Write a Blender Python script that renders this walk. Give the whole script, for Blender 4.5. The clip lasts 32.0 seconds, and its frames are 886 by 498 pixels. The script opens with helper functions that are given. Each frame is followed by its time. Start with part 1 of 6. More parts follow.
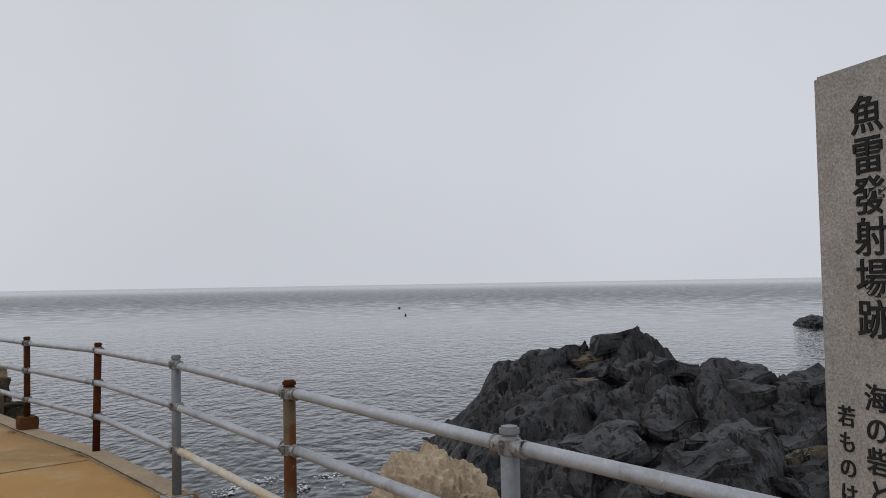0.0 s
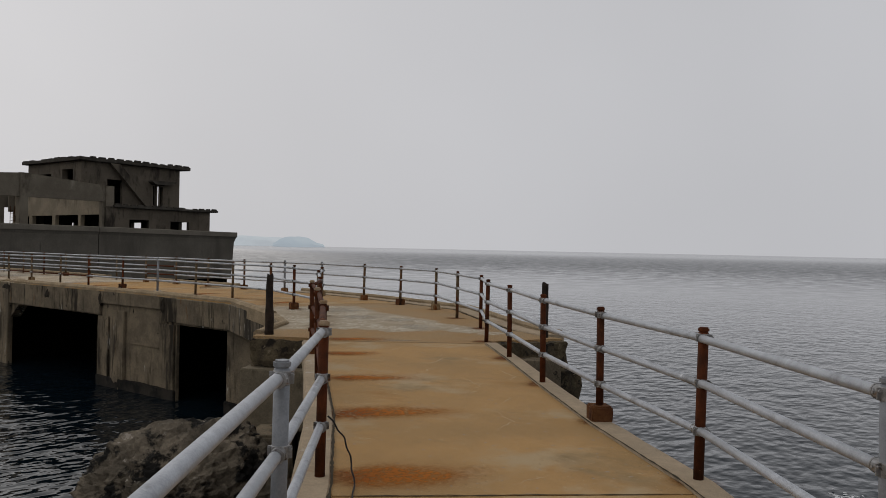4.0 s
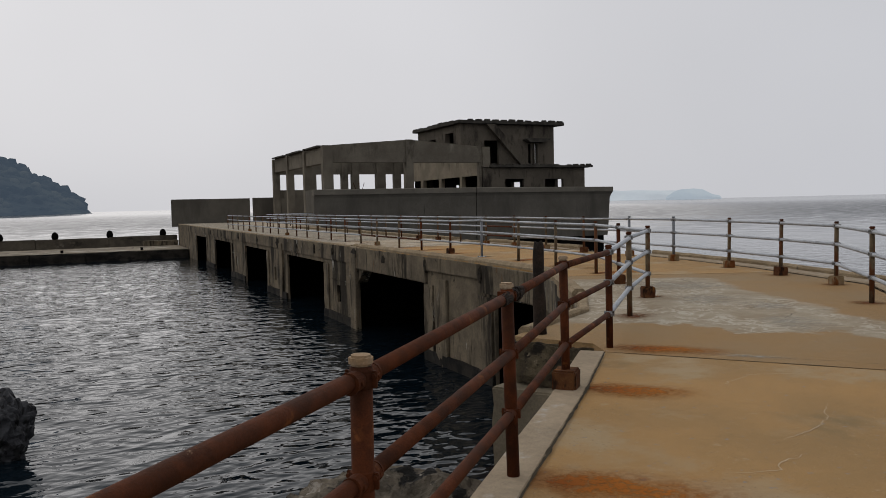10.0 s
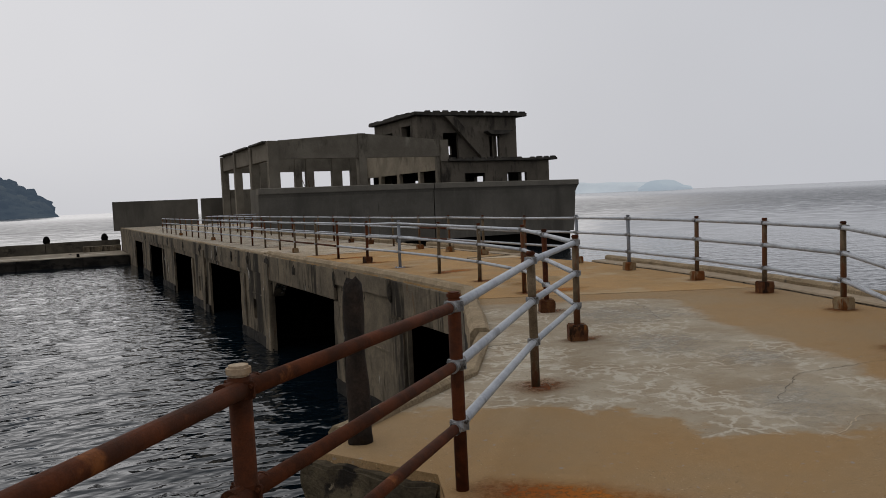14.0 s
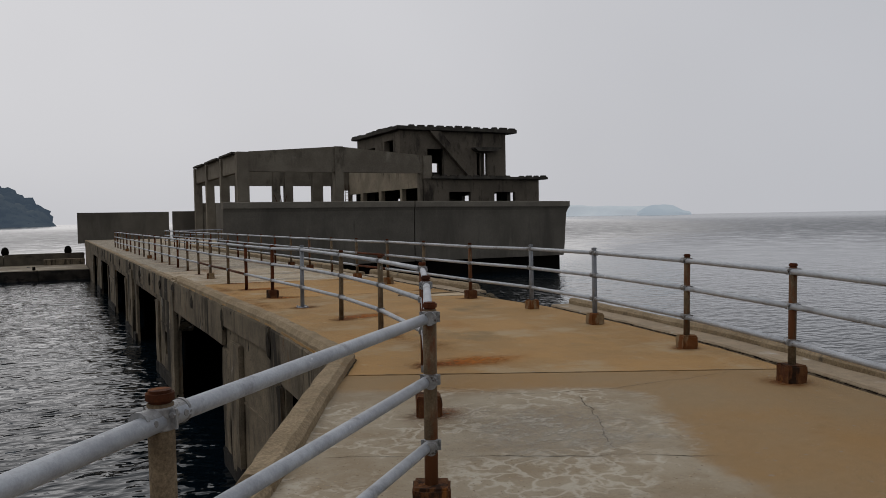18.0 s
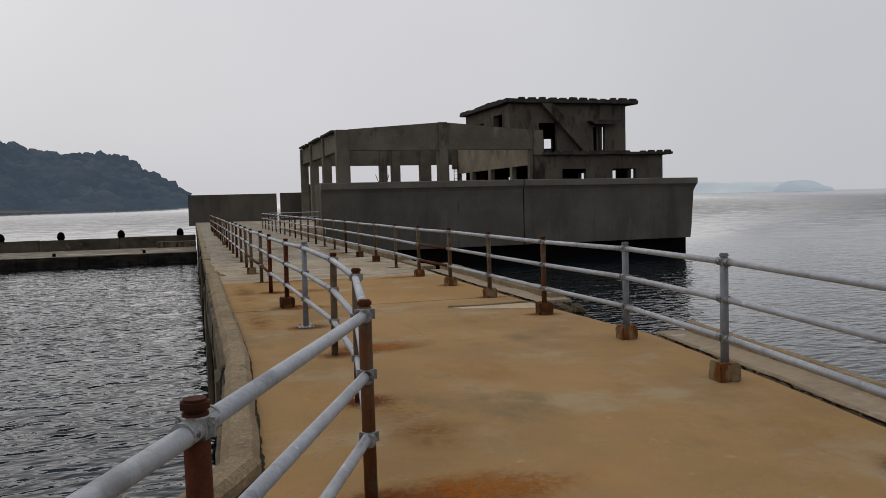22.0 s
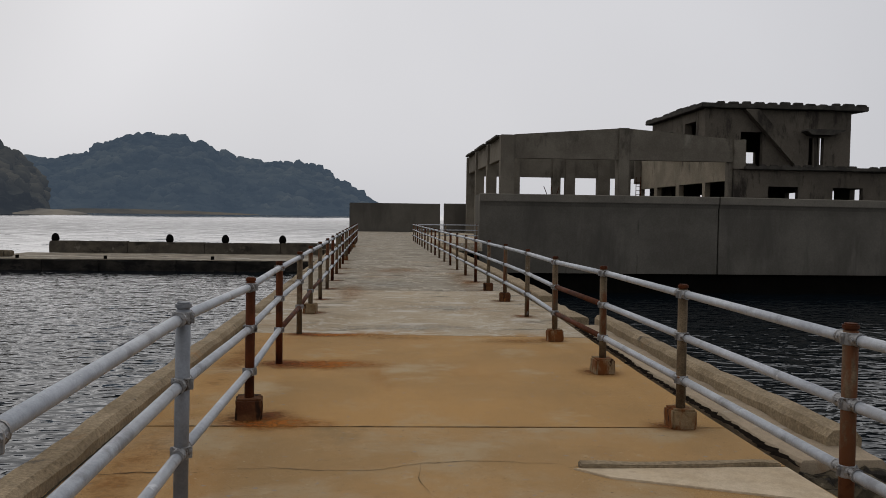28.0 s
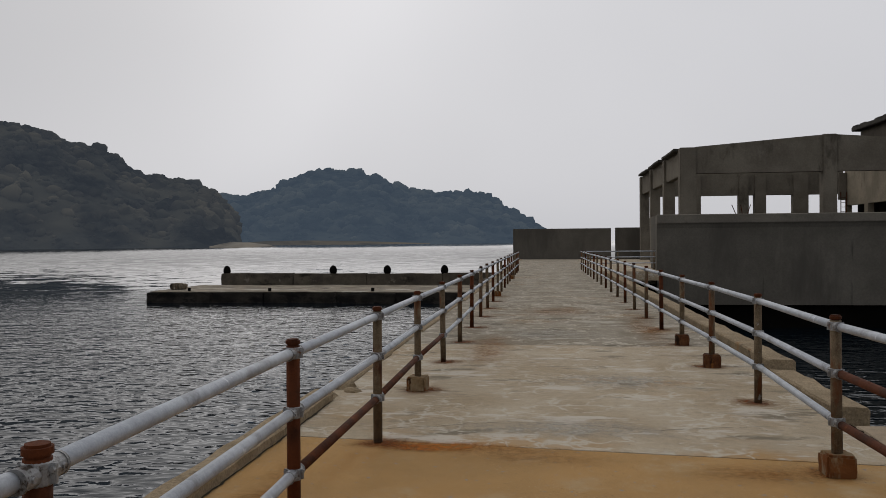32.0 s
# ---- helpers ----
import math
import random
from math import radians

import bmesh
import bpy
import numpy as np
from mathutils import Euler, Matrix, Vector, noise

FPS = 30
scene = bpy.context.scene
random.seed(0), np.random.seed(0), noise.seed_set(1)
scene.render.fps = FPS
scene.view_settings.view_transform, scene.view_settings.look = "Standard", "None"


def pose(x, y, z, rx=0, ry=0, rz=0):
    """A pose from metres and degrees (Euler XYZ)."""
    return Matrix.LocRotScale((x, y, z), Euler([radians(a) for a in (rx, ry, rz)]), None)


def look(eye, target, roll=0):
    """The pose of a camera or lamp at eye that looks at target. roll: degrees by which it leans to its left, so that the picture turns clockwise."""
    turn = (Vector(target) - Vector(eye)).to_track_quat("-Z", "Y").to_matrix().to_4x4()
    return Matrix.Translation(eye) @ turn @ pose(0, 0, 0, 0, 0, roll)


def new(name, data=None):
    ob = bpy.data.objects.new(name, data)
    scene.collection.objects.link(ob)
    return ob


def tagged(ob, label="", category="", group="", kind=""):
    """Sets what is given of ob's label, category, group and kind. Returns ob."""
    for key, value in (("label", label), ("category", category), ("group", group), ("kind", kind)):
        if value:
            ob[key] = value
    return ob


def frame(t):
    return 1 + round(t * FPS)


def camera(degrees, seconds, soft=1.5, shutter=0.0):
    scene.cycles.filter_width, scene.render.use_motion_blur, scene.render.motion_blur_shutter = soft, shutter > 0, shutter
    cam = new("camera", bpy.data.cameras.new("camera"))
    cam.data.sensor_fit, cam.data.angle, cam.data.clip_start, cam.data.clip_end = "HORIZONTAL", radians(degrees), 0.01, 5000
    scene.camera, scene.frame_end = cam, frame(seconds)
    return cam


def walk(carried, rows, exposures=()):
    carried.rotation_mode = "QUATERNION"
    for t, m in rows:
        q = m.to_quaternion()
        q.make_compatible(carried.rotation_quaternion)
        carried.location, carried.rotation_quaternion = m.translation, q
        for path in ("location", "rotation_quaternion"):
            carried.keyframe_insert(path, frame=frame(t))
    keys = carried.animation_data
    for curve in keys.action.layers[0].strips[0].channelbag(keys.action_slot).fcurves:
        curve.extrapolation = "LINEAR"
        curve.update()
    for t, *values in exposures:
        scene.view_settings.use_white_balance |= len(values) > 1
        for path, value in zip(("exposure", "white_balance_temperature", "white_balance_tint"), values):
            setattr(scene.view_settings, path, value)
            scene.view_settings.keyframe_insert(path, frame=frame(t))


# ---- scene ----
SUN_TURN = -25.0
cam = camera(58.40, 32.0, soft=0.85)


def view(x, y, z, bearing, pitch, roll):
    """A camera pose from a place, a compass bearing from +y, a pitch upwards and a roll, in degrees."""
    return pose(x, y, z, 0, 0, -bearing) @ pose(0, 0, 0, 90 + pitch) @ pose(0, 0, 0, 0, 0, roll)


# seconds, place, bearing, pitch, roll
PATH = [
    (0, -19.192, -3.030, 1.644, 88.76, 2.46, -0.98),
    (0.3, -19.088, -2.895, 1.637, 73.97, 2.98, -0.42),
    (0.5, -19.012, -2.807, 1.640, 65.84, 2.77, -0.45),
    (1, -18.767, -2.584, 1.638, 55.51, 0.86, -0.11),
    (1.5, -18.378, -2.460, 1.628, 50.98, 0.10, -0.94),
    (2, -18.080, -2.244, 1.609, 51.07, -3.69, 0.13),
    (2.5, -17.818, -2.028, 1.621, 52.74, -4.12, 0.34),
    (3, -17.489, -1.874, 1.626, 52.45, -2.28, -1.36),
    (3.5, -17.171, -1.600, 1.626, 52.35, -0.18, 1.16),
    (5.5, -15.648, -0.657, 1.593, 51.46, 0.79, 0.31),
    (6, -15.249, -0.417, 1.591, 45.26, 0.62, -0.59),
    (6.5, -14.855, -0.145, 1.603, 43.87, 0.47, -0.93),
    (7, -14.466, 0.027, 1.584, 40.56, -0.80, -3.19),
    (7.5, -14.103, 0.271, 1.579, 34.95, -0.44, -3.59),
    (8, -13.713, 0.556, 1.572, 32.82, -1.52, -3.76),
    (8.5, -13.283, 0.840, 1.574, 26.65, -2.46, -3.51),
    (9, -12.945, 1.275, 1.580, 25.48, -3.12, -1.42),
    (9.5, -12.525, 1.599, 1.565, 24.91, -3.40, -1.72),
    (10, -12.218, 1.943, 1.560, 24.37, -3.29, -1.29),
    (10.5, -11.890, 2.346, 1.578, 23.93, -3.06, -1.02),
    (11, -11.455, 2.719, 1.598, 23.47, -2.82, -1.60),
    (11.5, -11.139, 3.078, 1.591, 23.26, -2.76, -1.65),
    (12, -10.727, 3.443, 1.581, 23.28, -2.70, -1.84),
    (12.5, -10.334, 3.842, 1.557, 23.32, -3.55, -2.20),
    (13, -9.932, 4.238, 1.578, 24.51, -4.33, -2.33),
    (13.5, -9.496, 4.606, 1.605, 25.34, -3.97, -2.49),
    (14, -9.118, 5.013, 1.591, 26.16, -3.66, -2.45),
    (14.5, -8.666, 5.380, 1.577, 26.14, -3.42, -2.45),
    (16.5, -7.042, 7.020, 1.603, 26.80, -2.50, -2.16),
    (17, -6.587, 7.396, 1.603, 26.70, -2.38, -2.32),
    (17.5, -6.220, 7.845, 1.578, 26.64, -2.37, -1.11),
    (18, -5.869, 8.256, 1.582, 26.33, -2.28, -1.00),
    (18.5, -5.470, 8.658, 1.605, 26.03, -2.17, -0.96),
    (19, -5.126, 9.108, 1.628, 25.67, -4.40, -0.85),
    (19.5, -4.739, 9.493, 1.618, 24.72, -5.40, -3.06),
    (20, -4.404, 9.956, 1.595, 23.93, -4.62, -0.41),
    (20.5, -4.070, 10.389, 1.606, 22.29, -4.44, -0.66),
    (21, -3.723, 10.815, 1.639, 20.01, -3.74, -1.45),
    (21.5, -3.491, 11.297, 1.638, 19.07, -3.80, -0.97),
    (22, -3.191, 11.771, 1.634, 17.46, -3.60, -1.49),
    (22.5, -2.973, 12.308, 1.595, 16.43, -3.45, -1.54),
    (23, -2.727, 12.813, 1.592, 15.04, -3.75, -1.95),
    (23.5, -2.489, 13.304, 1.604, 13.27, -3.79, -2.35),
    (24, -2.275, 13.829, 1.622, 12.54, -3.58, -1.77),
    (24.5, -2.008, 14.357, 1.619, 11.77, -4.12, -1.79),
    (26.5, -1.272, 16.540, 1.577, 8.22, -4.54, 1.44),
    (27, -1.092, 17.060, 1.584, 7.66, -4.26, 0.38),
    (27.5, -1.007, 17.622, 1.601, 6.96, -2.83, 1.48),
    (28, -0.857, 18.181, 1.575, 4.66, -2.44, 0.78),
    (28.5, -0.817, 18.709, 1.567, 1.20, -1.87, -0.04),
    (29, -0.783, 19.226, 1.578, -0.30, -1.63, -0.21),
    (29.5, -0.734, 19.728, 1.601, -5.02, -1.36, -0.71),
    (30, -0.770, 20.270, 1.603, -7.54, -1.08, -1.06),
    (30.5, -0.655, 20.851, 1.626, -7.99, -0.91, -1.21),
    (31, -0.587, 21.406, 1.613, -7.11, -0.96, -0.80),
    (31.5, -0.528, 21.946, 1.592, -5.13, -0.75, -0.23),
    (32, -0.530, 22.441, 1.589, -7.56, -0.54, -0.45),
]
# seconds, stops, kelvin, tint
EXPOSURES = [(0, 0.25, 6480, 11), (0.5, 0.06, 6600, 11), (1, -0.15, 6800, 11), (2, 0.1, 6800, 11), (3, 0.08, 6800, 11), (5.5, -0.04, 6750, 11), (6, -0.04, 6750, 11), (7, 0.07, 6750, 11), (8, -0.06, 6750, 11), (9, 0.13, 6650, 11), (11, 0.06, 6650, 11), (12, 0.08, 6650, 11), (13, 0.18, 6600, 11), (14, 0.05, 6600, 11), (15, 0.02, 6600, 11), (17, -0.09, 6600, 11), (19, -0.02, 6600, 11), (20, -0.04, 6600, 11), (21, -0.12, 6600, 11), (22, 0.0, 6600, 11), (24, 0.02, 6600, 11), (28, 0.03, 6600, 11), (30, -0.03, 6600, 11), (32, -0.04, 6600, 11)]
walk(cam, [(t, view(*p)) for t, *p in PATH], EXPOSURES)

# ---- world, sun and exposure ----
world = bpy.data.worlds.new("overcast_sky")
scene.world = world
world.use_nodes = True
wn, wl = world.node_tree.nodes, world.node_tree.links
sky = wn.new("ShaderNodeTexSky")
sky.sky_type = "NISHITA"
sky.sun_disc = False
sky.sun_elevation, sky.sun_rotation = radians(38), radians(SUN_TURN)
sky.air_density, sky.dust_density, sky.ozone_density = 1.0, 6.0, 1.0
grey = wn.new("ShaderNodeHueSaturation")
grey.inputs["Saturation"].default_value = 0.12
even = wn.new("ShaderNodeMix")
even.data_type = "RGBA"
even.inputs["Factor"].default_value = 0.92
even.inputs["B"].default_value = (5.57, 5.75, 6.16, 1)
cloud = wn.new("ShaderNodeTexNoise")
cloud.inputs["Scale"].default_value = 1.3
cloud.inputs["Detail"].default_value = 4
cloud.inputs["Roughness"].default_value = 0.45
ramp = wn.new("ShaderNodeMapRange")
ramp.inputs["From Min"].default_value, ramp.inputs["From Max"].default_value = 0.3, 0.7
ramp.inputs["To Min"].default_value, ramp.inputs["To Max"].default_value = 0.93, 1.07
veil = wn.new("ShaderNodeMix")
veil.data_type, veil.blend_type = "RGBA", "MULTIPLY"
veil.inputs["Factor"].default_value = 1.0
wl.new(sky.outputs["Color"], grey.inputs["Color"])
wl.new(grey.outputs["Color"], even.inputs["A"])
wl.new(cloud.outputs["Fac"], ramp.inputs["Value"])
wl.new(even.outputs["Result"], veil.inputs["A"])
wl.new(ramp.outputs["Result"], veil.inputs["B"])
way = wn.new("ShaderNodeTexCoord")
axis = wn.new("ShaderNodeVectorMath")
axis.operation = "DOT_PRODUCT"
axis.inputs[1].default_value = (0.97, -0.24, 0.0)
wl.new(way.outputs["Generated"], axis.inputs[0])
aside = wn.new("ShaderNodeMapRange")
aside.interpolation_type = "SMOOTHSTEP"
aside.inputs["From Min"].default_value, aside.inputs["From Max"].default_value = 0.0, 0.95
wl.new(axis.outputs["Value"], aside.inputs["Value"])
shade = wn.new("ShaderNodeMix")
shade.data_type = "RGBA"
shade.inputs["A"].default_value, shade.inputs["B"].default_value = (1.012, 1.0, 0.985, 1), (0.865, 0.872, 0.88, 1)
wl.new(aside.outputs["Result"], shade.inputs["Factor"])
whole = wn.new("ShaderNodeMix")
whole.data_type, whole.blend_type = "RGBA", "MULTIPLY"
whole.inputs["Factor"].default_value = 1.0
wl.new(veil.outputs["Result"], whole.inputs["A"])
wl.new(shade.outputs["Result"], whole.inputs["B"])
west = wn.new("ShaderNodeVectorMath")
west.operation = "DOT_PRODUCT"
west.inputs[1].default_value = (-0.58, 0.69, 0.42)
wl.new(way.outputs["Generated"], west.inputs[0])
heavy = wn.new("ShaderNodeMapRange")
heavy.interpolation_type = "SMOOTHSTEP"
heavy.inputs["From Min"].default_value, heavy.inputs["From Max"].default_value = 0.88, 1.0
heavy.inputs["To Min"].default_value, heavy.inputs["To Max"].default_value = 1.0, 0.76
wl.new(west.outputs["Value"], heavy.inputs["Value"])
clouded = wn.new("ShaderNodeMix")
clouded.data_type, clouded.blend_type = "RGBA", "MULTIPLY"
clouded.inputs["Factor"].default_value = 1.0
wl.new(whole.outputs["Result"], clouded.inputs["A"])
wl.new(heavy.outputs["Result"], clouded.inputs["B"])
back = wn["Background"]
back.inputs["Strength"].default_value = 0.106
wl.new(clouded.outputs["Result"], back.inputs["Color"])

sun = new("sun", bpy.data.lights.new("sun", "SUN"))
sun.data.energy, sun.data.angle, sun.data.color = 0.74, radians(130), (1, 0.95, 0.88)
sun.matrix_world = look((0, 0, 0), (-math.sin(radians(SUN_TURN)) * 0.79, -math.cos(radians(SUN_TURN)) * 0.79, -0.62))

# ---- materials ----


def material(name, rough=0.85, metal=0.0):
    m = bpy.data.materials.new(name)
    m.use_nodes = True
    b = m.node_tree.nodes["Principled BSDF"]
    b.inputs["Roughness"].default_value, b.inputs["Metallic"].default_value = rough, metal
    return m, m.node_tree.nodes, m.node_tree.links, b


def noise_of(nodes, links, vec, scale, detail=5, rough=0.6, stretch=None, kind="NOISE"):
    if stretch:
        mp = nodes.new("ShaderNodeMapping")
        mp.inputs["Scale"].default_value = stretch
        links.new(vec, mp.inputs["Vector"])
        vec = mp.outputs["Vector"]
    if kind == "VORONOI":
        t = nodes.new("ShaderNodeTexVoronoi")
        t.inputs["Scale"].default_value = scale
        links.new(vec, t.inputs["Vector"])
        return t.outputs["Distance"]
    t = nodes.new("ShaderNodeTexNoise")
    t.inputs["Scale"].default_value, t.inputs["Detail"].default_value, t.inputs["Roughness"].default_value = scale, detail, rough
    links.new(vec, t.inputs["Vector"])
    return t.outputs["Fac"]


def span(nodes, links, value, lo, hi, a=0.0, b=1.0):
    r = nodes.new("ShaderNodeMapRange")
    r.interpolation_type = "SMOOTHSTEP"
    for key, v in (("From Min", lo), ("From Max", hi), ("To Min", a), ("To Max", b)):
        r.inputs[key].default_value = v
    links.new(value, r.inputs["Value"])
    return r.outputs["Result"]


def blend(nodes, links, fac, a, b, mode="MIX"):
    x = nodes.new("ShaderNodeMix")
    x.data_type, x.blend_type = "RGBA", mode
    for key, v in (("Factor", fac), ("A", a), ("B", b)):
        if isinstance(v, (tuple, float, int)):
            x.inputs[key].default_value = (*v, 1) if isinstance(v, tuple) and len(v) == 3 else v
        else:
            links.new(v, x.inputs[key])
    return x.outputs["Result"]


def surface(name, base, alt, scale=1.5, rough=0.85, metal=0.0, grain=90.0, grain_amount=0.25, bump=0.004, bump_scale=40.0,
            stains=(), random_tint=0.0, local=False, gloss=0.15, mottle=0.14, speckle=(), worn=(), web=None):
    """Two base colours mixed by a broad noise, fine grain, shaped stains (colour, scale, lo, hi, stretch) and relief.
    worn: half planes (normal, offset, raggedness) whose overlap has lost its coating; web: pale crazing (colour, scale, width)."""
    m, n, l, b = material(name, rough, metal)
    if local:
        vec = n.new("ShaderNodeTexCoord").outputs["Object"]
    else:
        vec = n.new("ShaderNodeNewGeometry").outputs["Position"]
    col = blend(n, l, span(n, l, noise_of(n, l, vec, scale), 0.32, 0.68), base, alt)
    g = noise_of(n, l, vec, grain, 3, 0.7)
    col = blend(n, l, 1.0, col, blend(n, l, g, (1 - grain_amount,) * 3, (1 + grain_amount,) * 3), "MULTIPLY")
    mid = noise_of(n, l, vec, 11.0 if scale < 3 else scale * 5, 6, 0.75)
    col = blend(n, l, 1.0, col, blend(n, l, span(n, l, mid, 0.25, 0.75), (1 - mottle,) * 3, (1 + mottle,) * 3), "MULTIPLY")
    for colour, sc, lo, hi, stretch in stains:
        col = blend(n, l, span(n, l, noise_of(n, l, vec, sc, 6, 0.65, stretch), lo, hi), col, colour)
    bare = None
    for normal, offset, ragged in worn:
        side = n.new("ShaderNodeVectorMath")
        side.operation = "DOT_PRODUCT"
        side.inputs[1].default_value = normal
        l.new(vec, side.inputs[0])
        edge = n.new("ShaderNodeMath")
        edge.operation = "MULTIPLY_ADD"
        edge.inputs[1].default_value = 4 * ragged
        l.new(noise_of(n, l, vec, 0.9, 6, 0.62), edge.inputs[0])
        l.new(side.outputs["Value"], edge.inputs[2])
        half = span(n, l, edge.outputs[0], offset + 2 * ragged, offset + 2 * ragged + 0.3)
        bare = half if bare is None else blend(n, l, 1.0, bare, half, "MULTIPLY")
    if bare:
        grey = blend(n, l, span(n, l, noise_of(n, l, vec, 1.6, 6, 0.7), 0.35, 0.65), (0.24, 0.19, 0.128), (0.31, 0.268, 0.2))
        col = blend(n, l, bare, col, grey)
    if web:
        colour, sc, width = web
        bent = n.new("ShaderNodeTexNoise")
        bent.inputs["Scale"].default_value, bent.inputs["Detail"].default_value = 4.5, 6
        l.new(vec, bent.inputs["Vector"])
        shift = n.new("ShaderNodeVectorMath")
        shift.operation = "MULTIPLY_ADD"
        shift.inputs[1].default_value = (0.55, 0.55, 0.0)
        l.new(bent.outputs["Color"], shift.inputs[0])
        l.new(vec, shift.inputs[2])
        cells = n.new("ShaderNodeTexVoronoi")
        cells.feature = "DISTANCE_TO_EDGE"
        cells.inputs["Scale"].default_value = sc
        l.new(shift.outputs["Vector"], cells.inputs["Vector"])
        lines = span(n, l, cells.outputs["Distance"], width * 0.2, width * 1.8, 0.75, 0.0)
        patchy = span(n, l, noise_of(n, l, vec, 1.1, 5, 0.7), 0.43, 0.56)
        lines = blend(n, l, 1.0, lines, patchy, "MULTIPLY")
        if bare:
            lines = blend(n, l, 1.0, lines, bare, "MULTIPLY")
        col = blend(n, l, lines, col, colour)
    for colour, sc, lo, hi in speckle:
        col = blend(n, l, span(n, l, noise_of(n, l, vec, sc, 2, 0.5), lo, hi), col, colour)
    if random_tint:
        info = n.new("ShaderNodeObjectInfo").outputs["Random"]
        r = n.new("ShaderNodeMapRange")
        r.inputs["To Min"].default_value, r.inputs["To Max"].default_value = 1 - random_tint, 1 + random_tint
        l.new(info, r.inputs["Value"])
        col = blend(n, l, 1.0, col, r.outputs["Result"], "MULTIPLY")
    l.new(col, b.inputs["Base Color"])
    b.inputs["Specular IOR Level"].default_value = gloss
    if bump:
        bp = n.new("ShaderNodeBump")
        bp.inputs["Strength"].default_value, bp.inputs["Distance"].default_value = 0.7, bump
        l.new(noise_of(n, l, vec, bump_scale, 6, 0.7), bp.inputs["Height"])
        l.new(bp.outputs["Normal"], b.inputs["Normal"])
    return m


SAND = surface("ochre_coated_concrete", (0.36, 0.209, 0.077), (0.293, 0.176, 0.069), 0.8, 0.9, grain=150, grain_amount=0.95, bump=0.003, bump_scale=130, speckle=(((0.42, 0.33, 0.21), 60.0, 0.66, 0.71), ((0.11, 0.075, 0.04), 52.0, 0.66, 0.72), ((0.24, 0.2, 0.16), 17.0, 0.66, 0.74)), mottle=0.05,
               stains=(((0.25, 0.112, 0.026), 0.8, 0.56, 0.8, (1, 0.45, 1)), ((0.36, 0.265, 0.15), 1.2, 0.52, 0.72, None), ((0.17, 0.105, 0.045), 6.5, 0.7, 0.78, None)))
SANDPIER = surface("dulled_ochre_concrete", (0.34, 0.204, 0.083), (0.272, 0.171, 0.075), 0.8, 0.9, grain=150, grain_amount=0.95, bump=0.003, bump_scale=130, speckle=(((0.42, 0.33, 0.21), 60.0, 0.66, 0.71), ((0.11, 0.075, 0.04), 52.0, 0.66, 0.72), ((0.24, 0.2, 0.16), 17.0, 0.66, 0.74)), mottle=0.05,
               stains=(((0.25, 0.112, 0.026), 0.8, 0.56, 0.8, (1, 0.45, 1)), ((0.33, 0.245, 0.142), 0.9, 0.5, 0.68, None), ((0.2, 0.14, 0.07), 0.55, 0.56, 0.7, (1, 0.7, 1)), ((0.17, 0.105, 0.045), 6.5, 0.7, 0.78, None), ((0.36, 0.26, 0.15), 5.0, 0.62, 0.72, None)))
LANDING = surface("worn_ochre_concrete", (0.265, 0.162, 0.07), (0.245, 0.172, 0.094), 0.5, 0.9, grain=140, grain_amount=1.0, bump=0.003, bump_scale=150, speckle=(((0.42, 0.33, 0.21), 60.0, 0.66, 0.71), ((0.11, 0.075, 0.04), 52.0, 0.66, 0.72), ((0.24, 0.2, 0.16), 17.0, 0.66, 0.74)), mottle=0.07,
                  stains=(((0.19, 0.1, 0.036), 1.1, 0.6, 0.8, None), ((0.15, 0.1, 0.05), 4.2, 0.66, 0.76, None)),
                  worn=(((-0.933, 0.36, 0.0), 6.1, 0.3), ((0.816, 0.577, 0.0), 0.73, 0.75), ((-0.461, -0.887, 0.0), -11.95, 0.08)), web=((0.44, 0.405, 0.335), 4.6, 0.075))
PALE = surface("weathered_grey_concrete", (0.365, 0.308, 0.226), (0.285, 0.224, 0.147), 0.9, 0.92, grain=130, grain_amount=1.0, bump=0.004, bump_scale=110, speckle=(((0.46, 0.37, 0.25), 60.0, 0.69, 0.74), ((0.11, 0.075, 0.04), 52.0, 0.67, 0.73), ((0.24, 0.2, 0.16), 17.0, 0.66, 0.74)), mottle=0.14,
               stains=(((0.33, 0.2, 0.085), 0.55, 0.54, 0.74, (0.7, 1.0, 1)), ((0.43, 0.385, 0.32), 1.7, 0.55, 0.63, (0.6, 1.5, 1)), ((0.165, 0.14, 0.1), 1.5, 0.56, 0.66, (0.6, 1.3, 1)), ((0.45, 0.41, 0.35), 4.5, 0.62, 0.67, (0.6, 1.4, 1))), web=((0.44, 0.4, 0.33), 2.9, 0.05))
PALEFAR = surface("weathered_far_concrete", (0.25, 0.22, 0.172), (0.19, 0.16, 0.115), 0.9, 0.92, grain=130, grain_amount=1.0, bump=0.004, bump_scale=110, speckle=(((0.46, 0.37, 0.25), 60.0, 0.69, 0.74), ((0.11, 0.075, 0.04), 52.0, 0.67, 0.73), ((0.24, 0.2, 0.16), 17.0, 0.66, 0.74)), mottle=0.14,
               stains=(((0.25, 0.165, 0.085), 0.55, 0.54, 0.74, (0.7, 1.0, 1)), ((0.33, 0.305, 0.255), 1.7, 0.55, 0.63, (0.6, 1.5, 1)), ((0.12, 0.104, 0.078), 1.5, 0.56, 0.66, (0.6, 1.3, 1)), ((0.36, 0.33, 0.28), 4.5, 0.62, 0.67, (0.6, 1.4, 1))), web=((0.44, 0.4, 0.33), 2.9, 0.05))
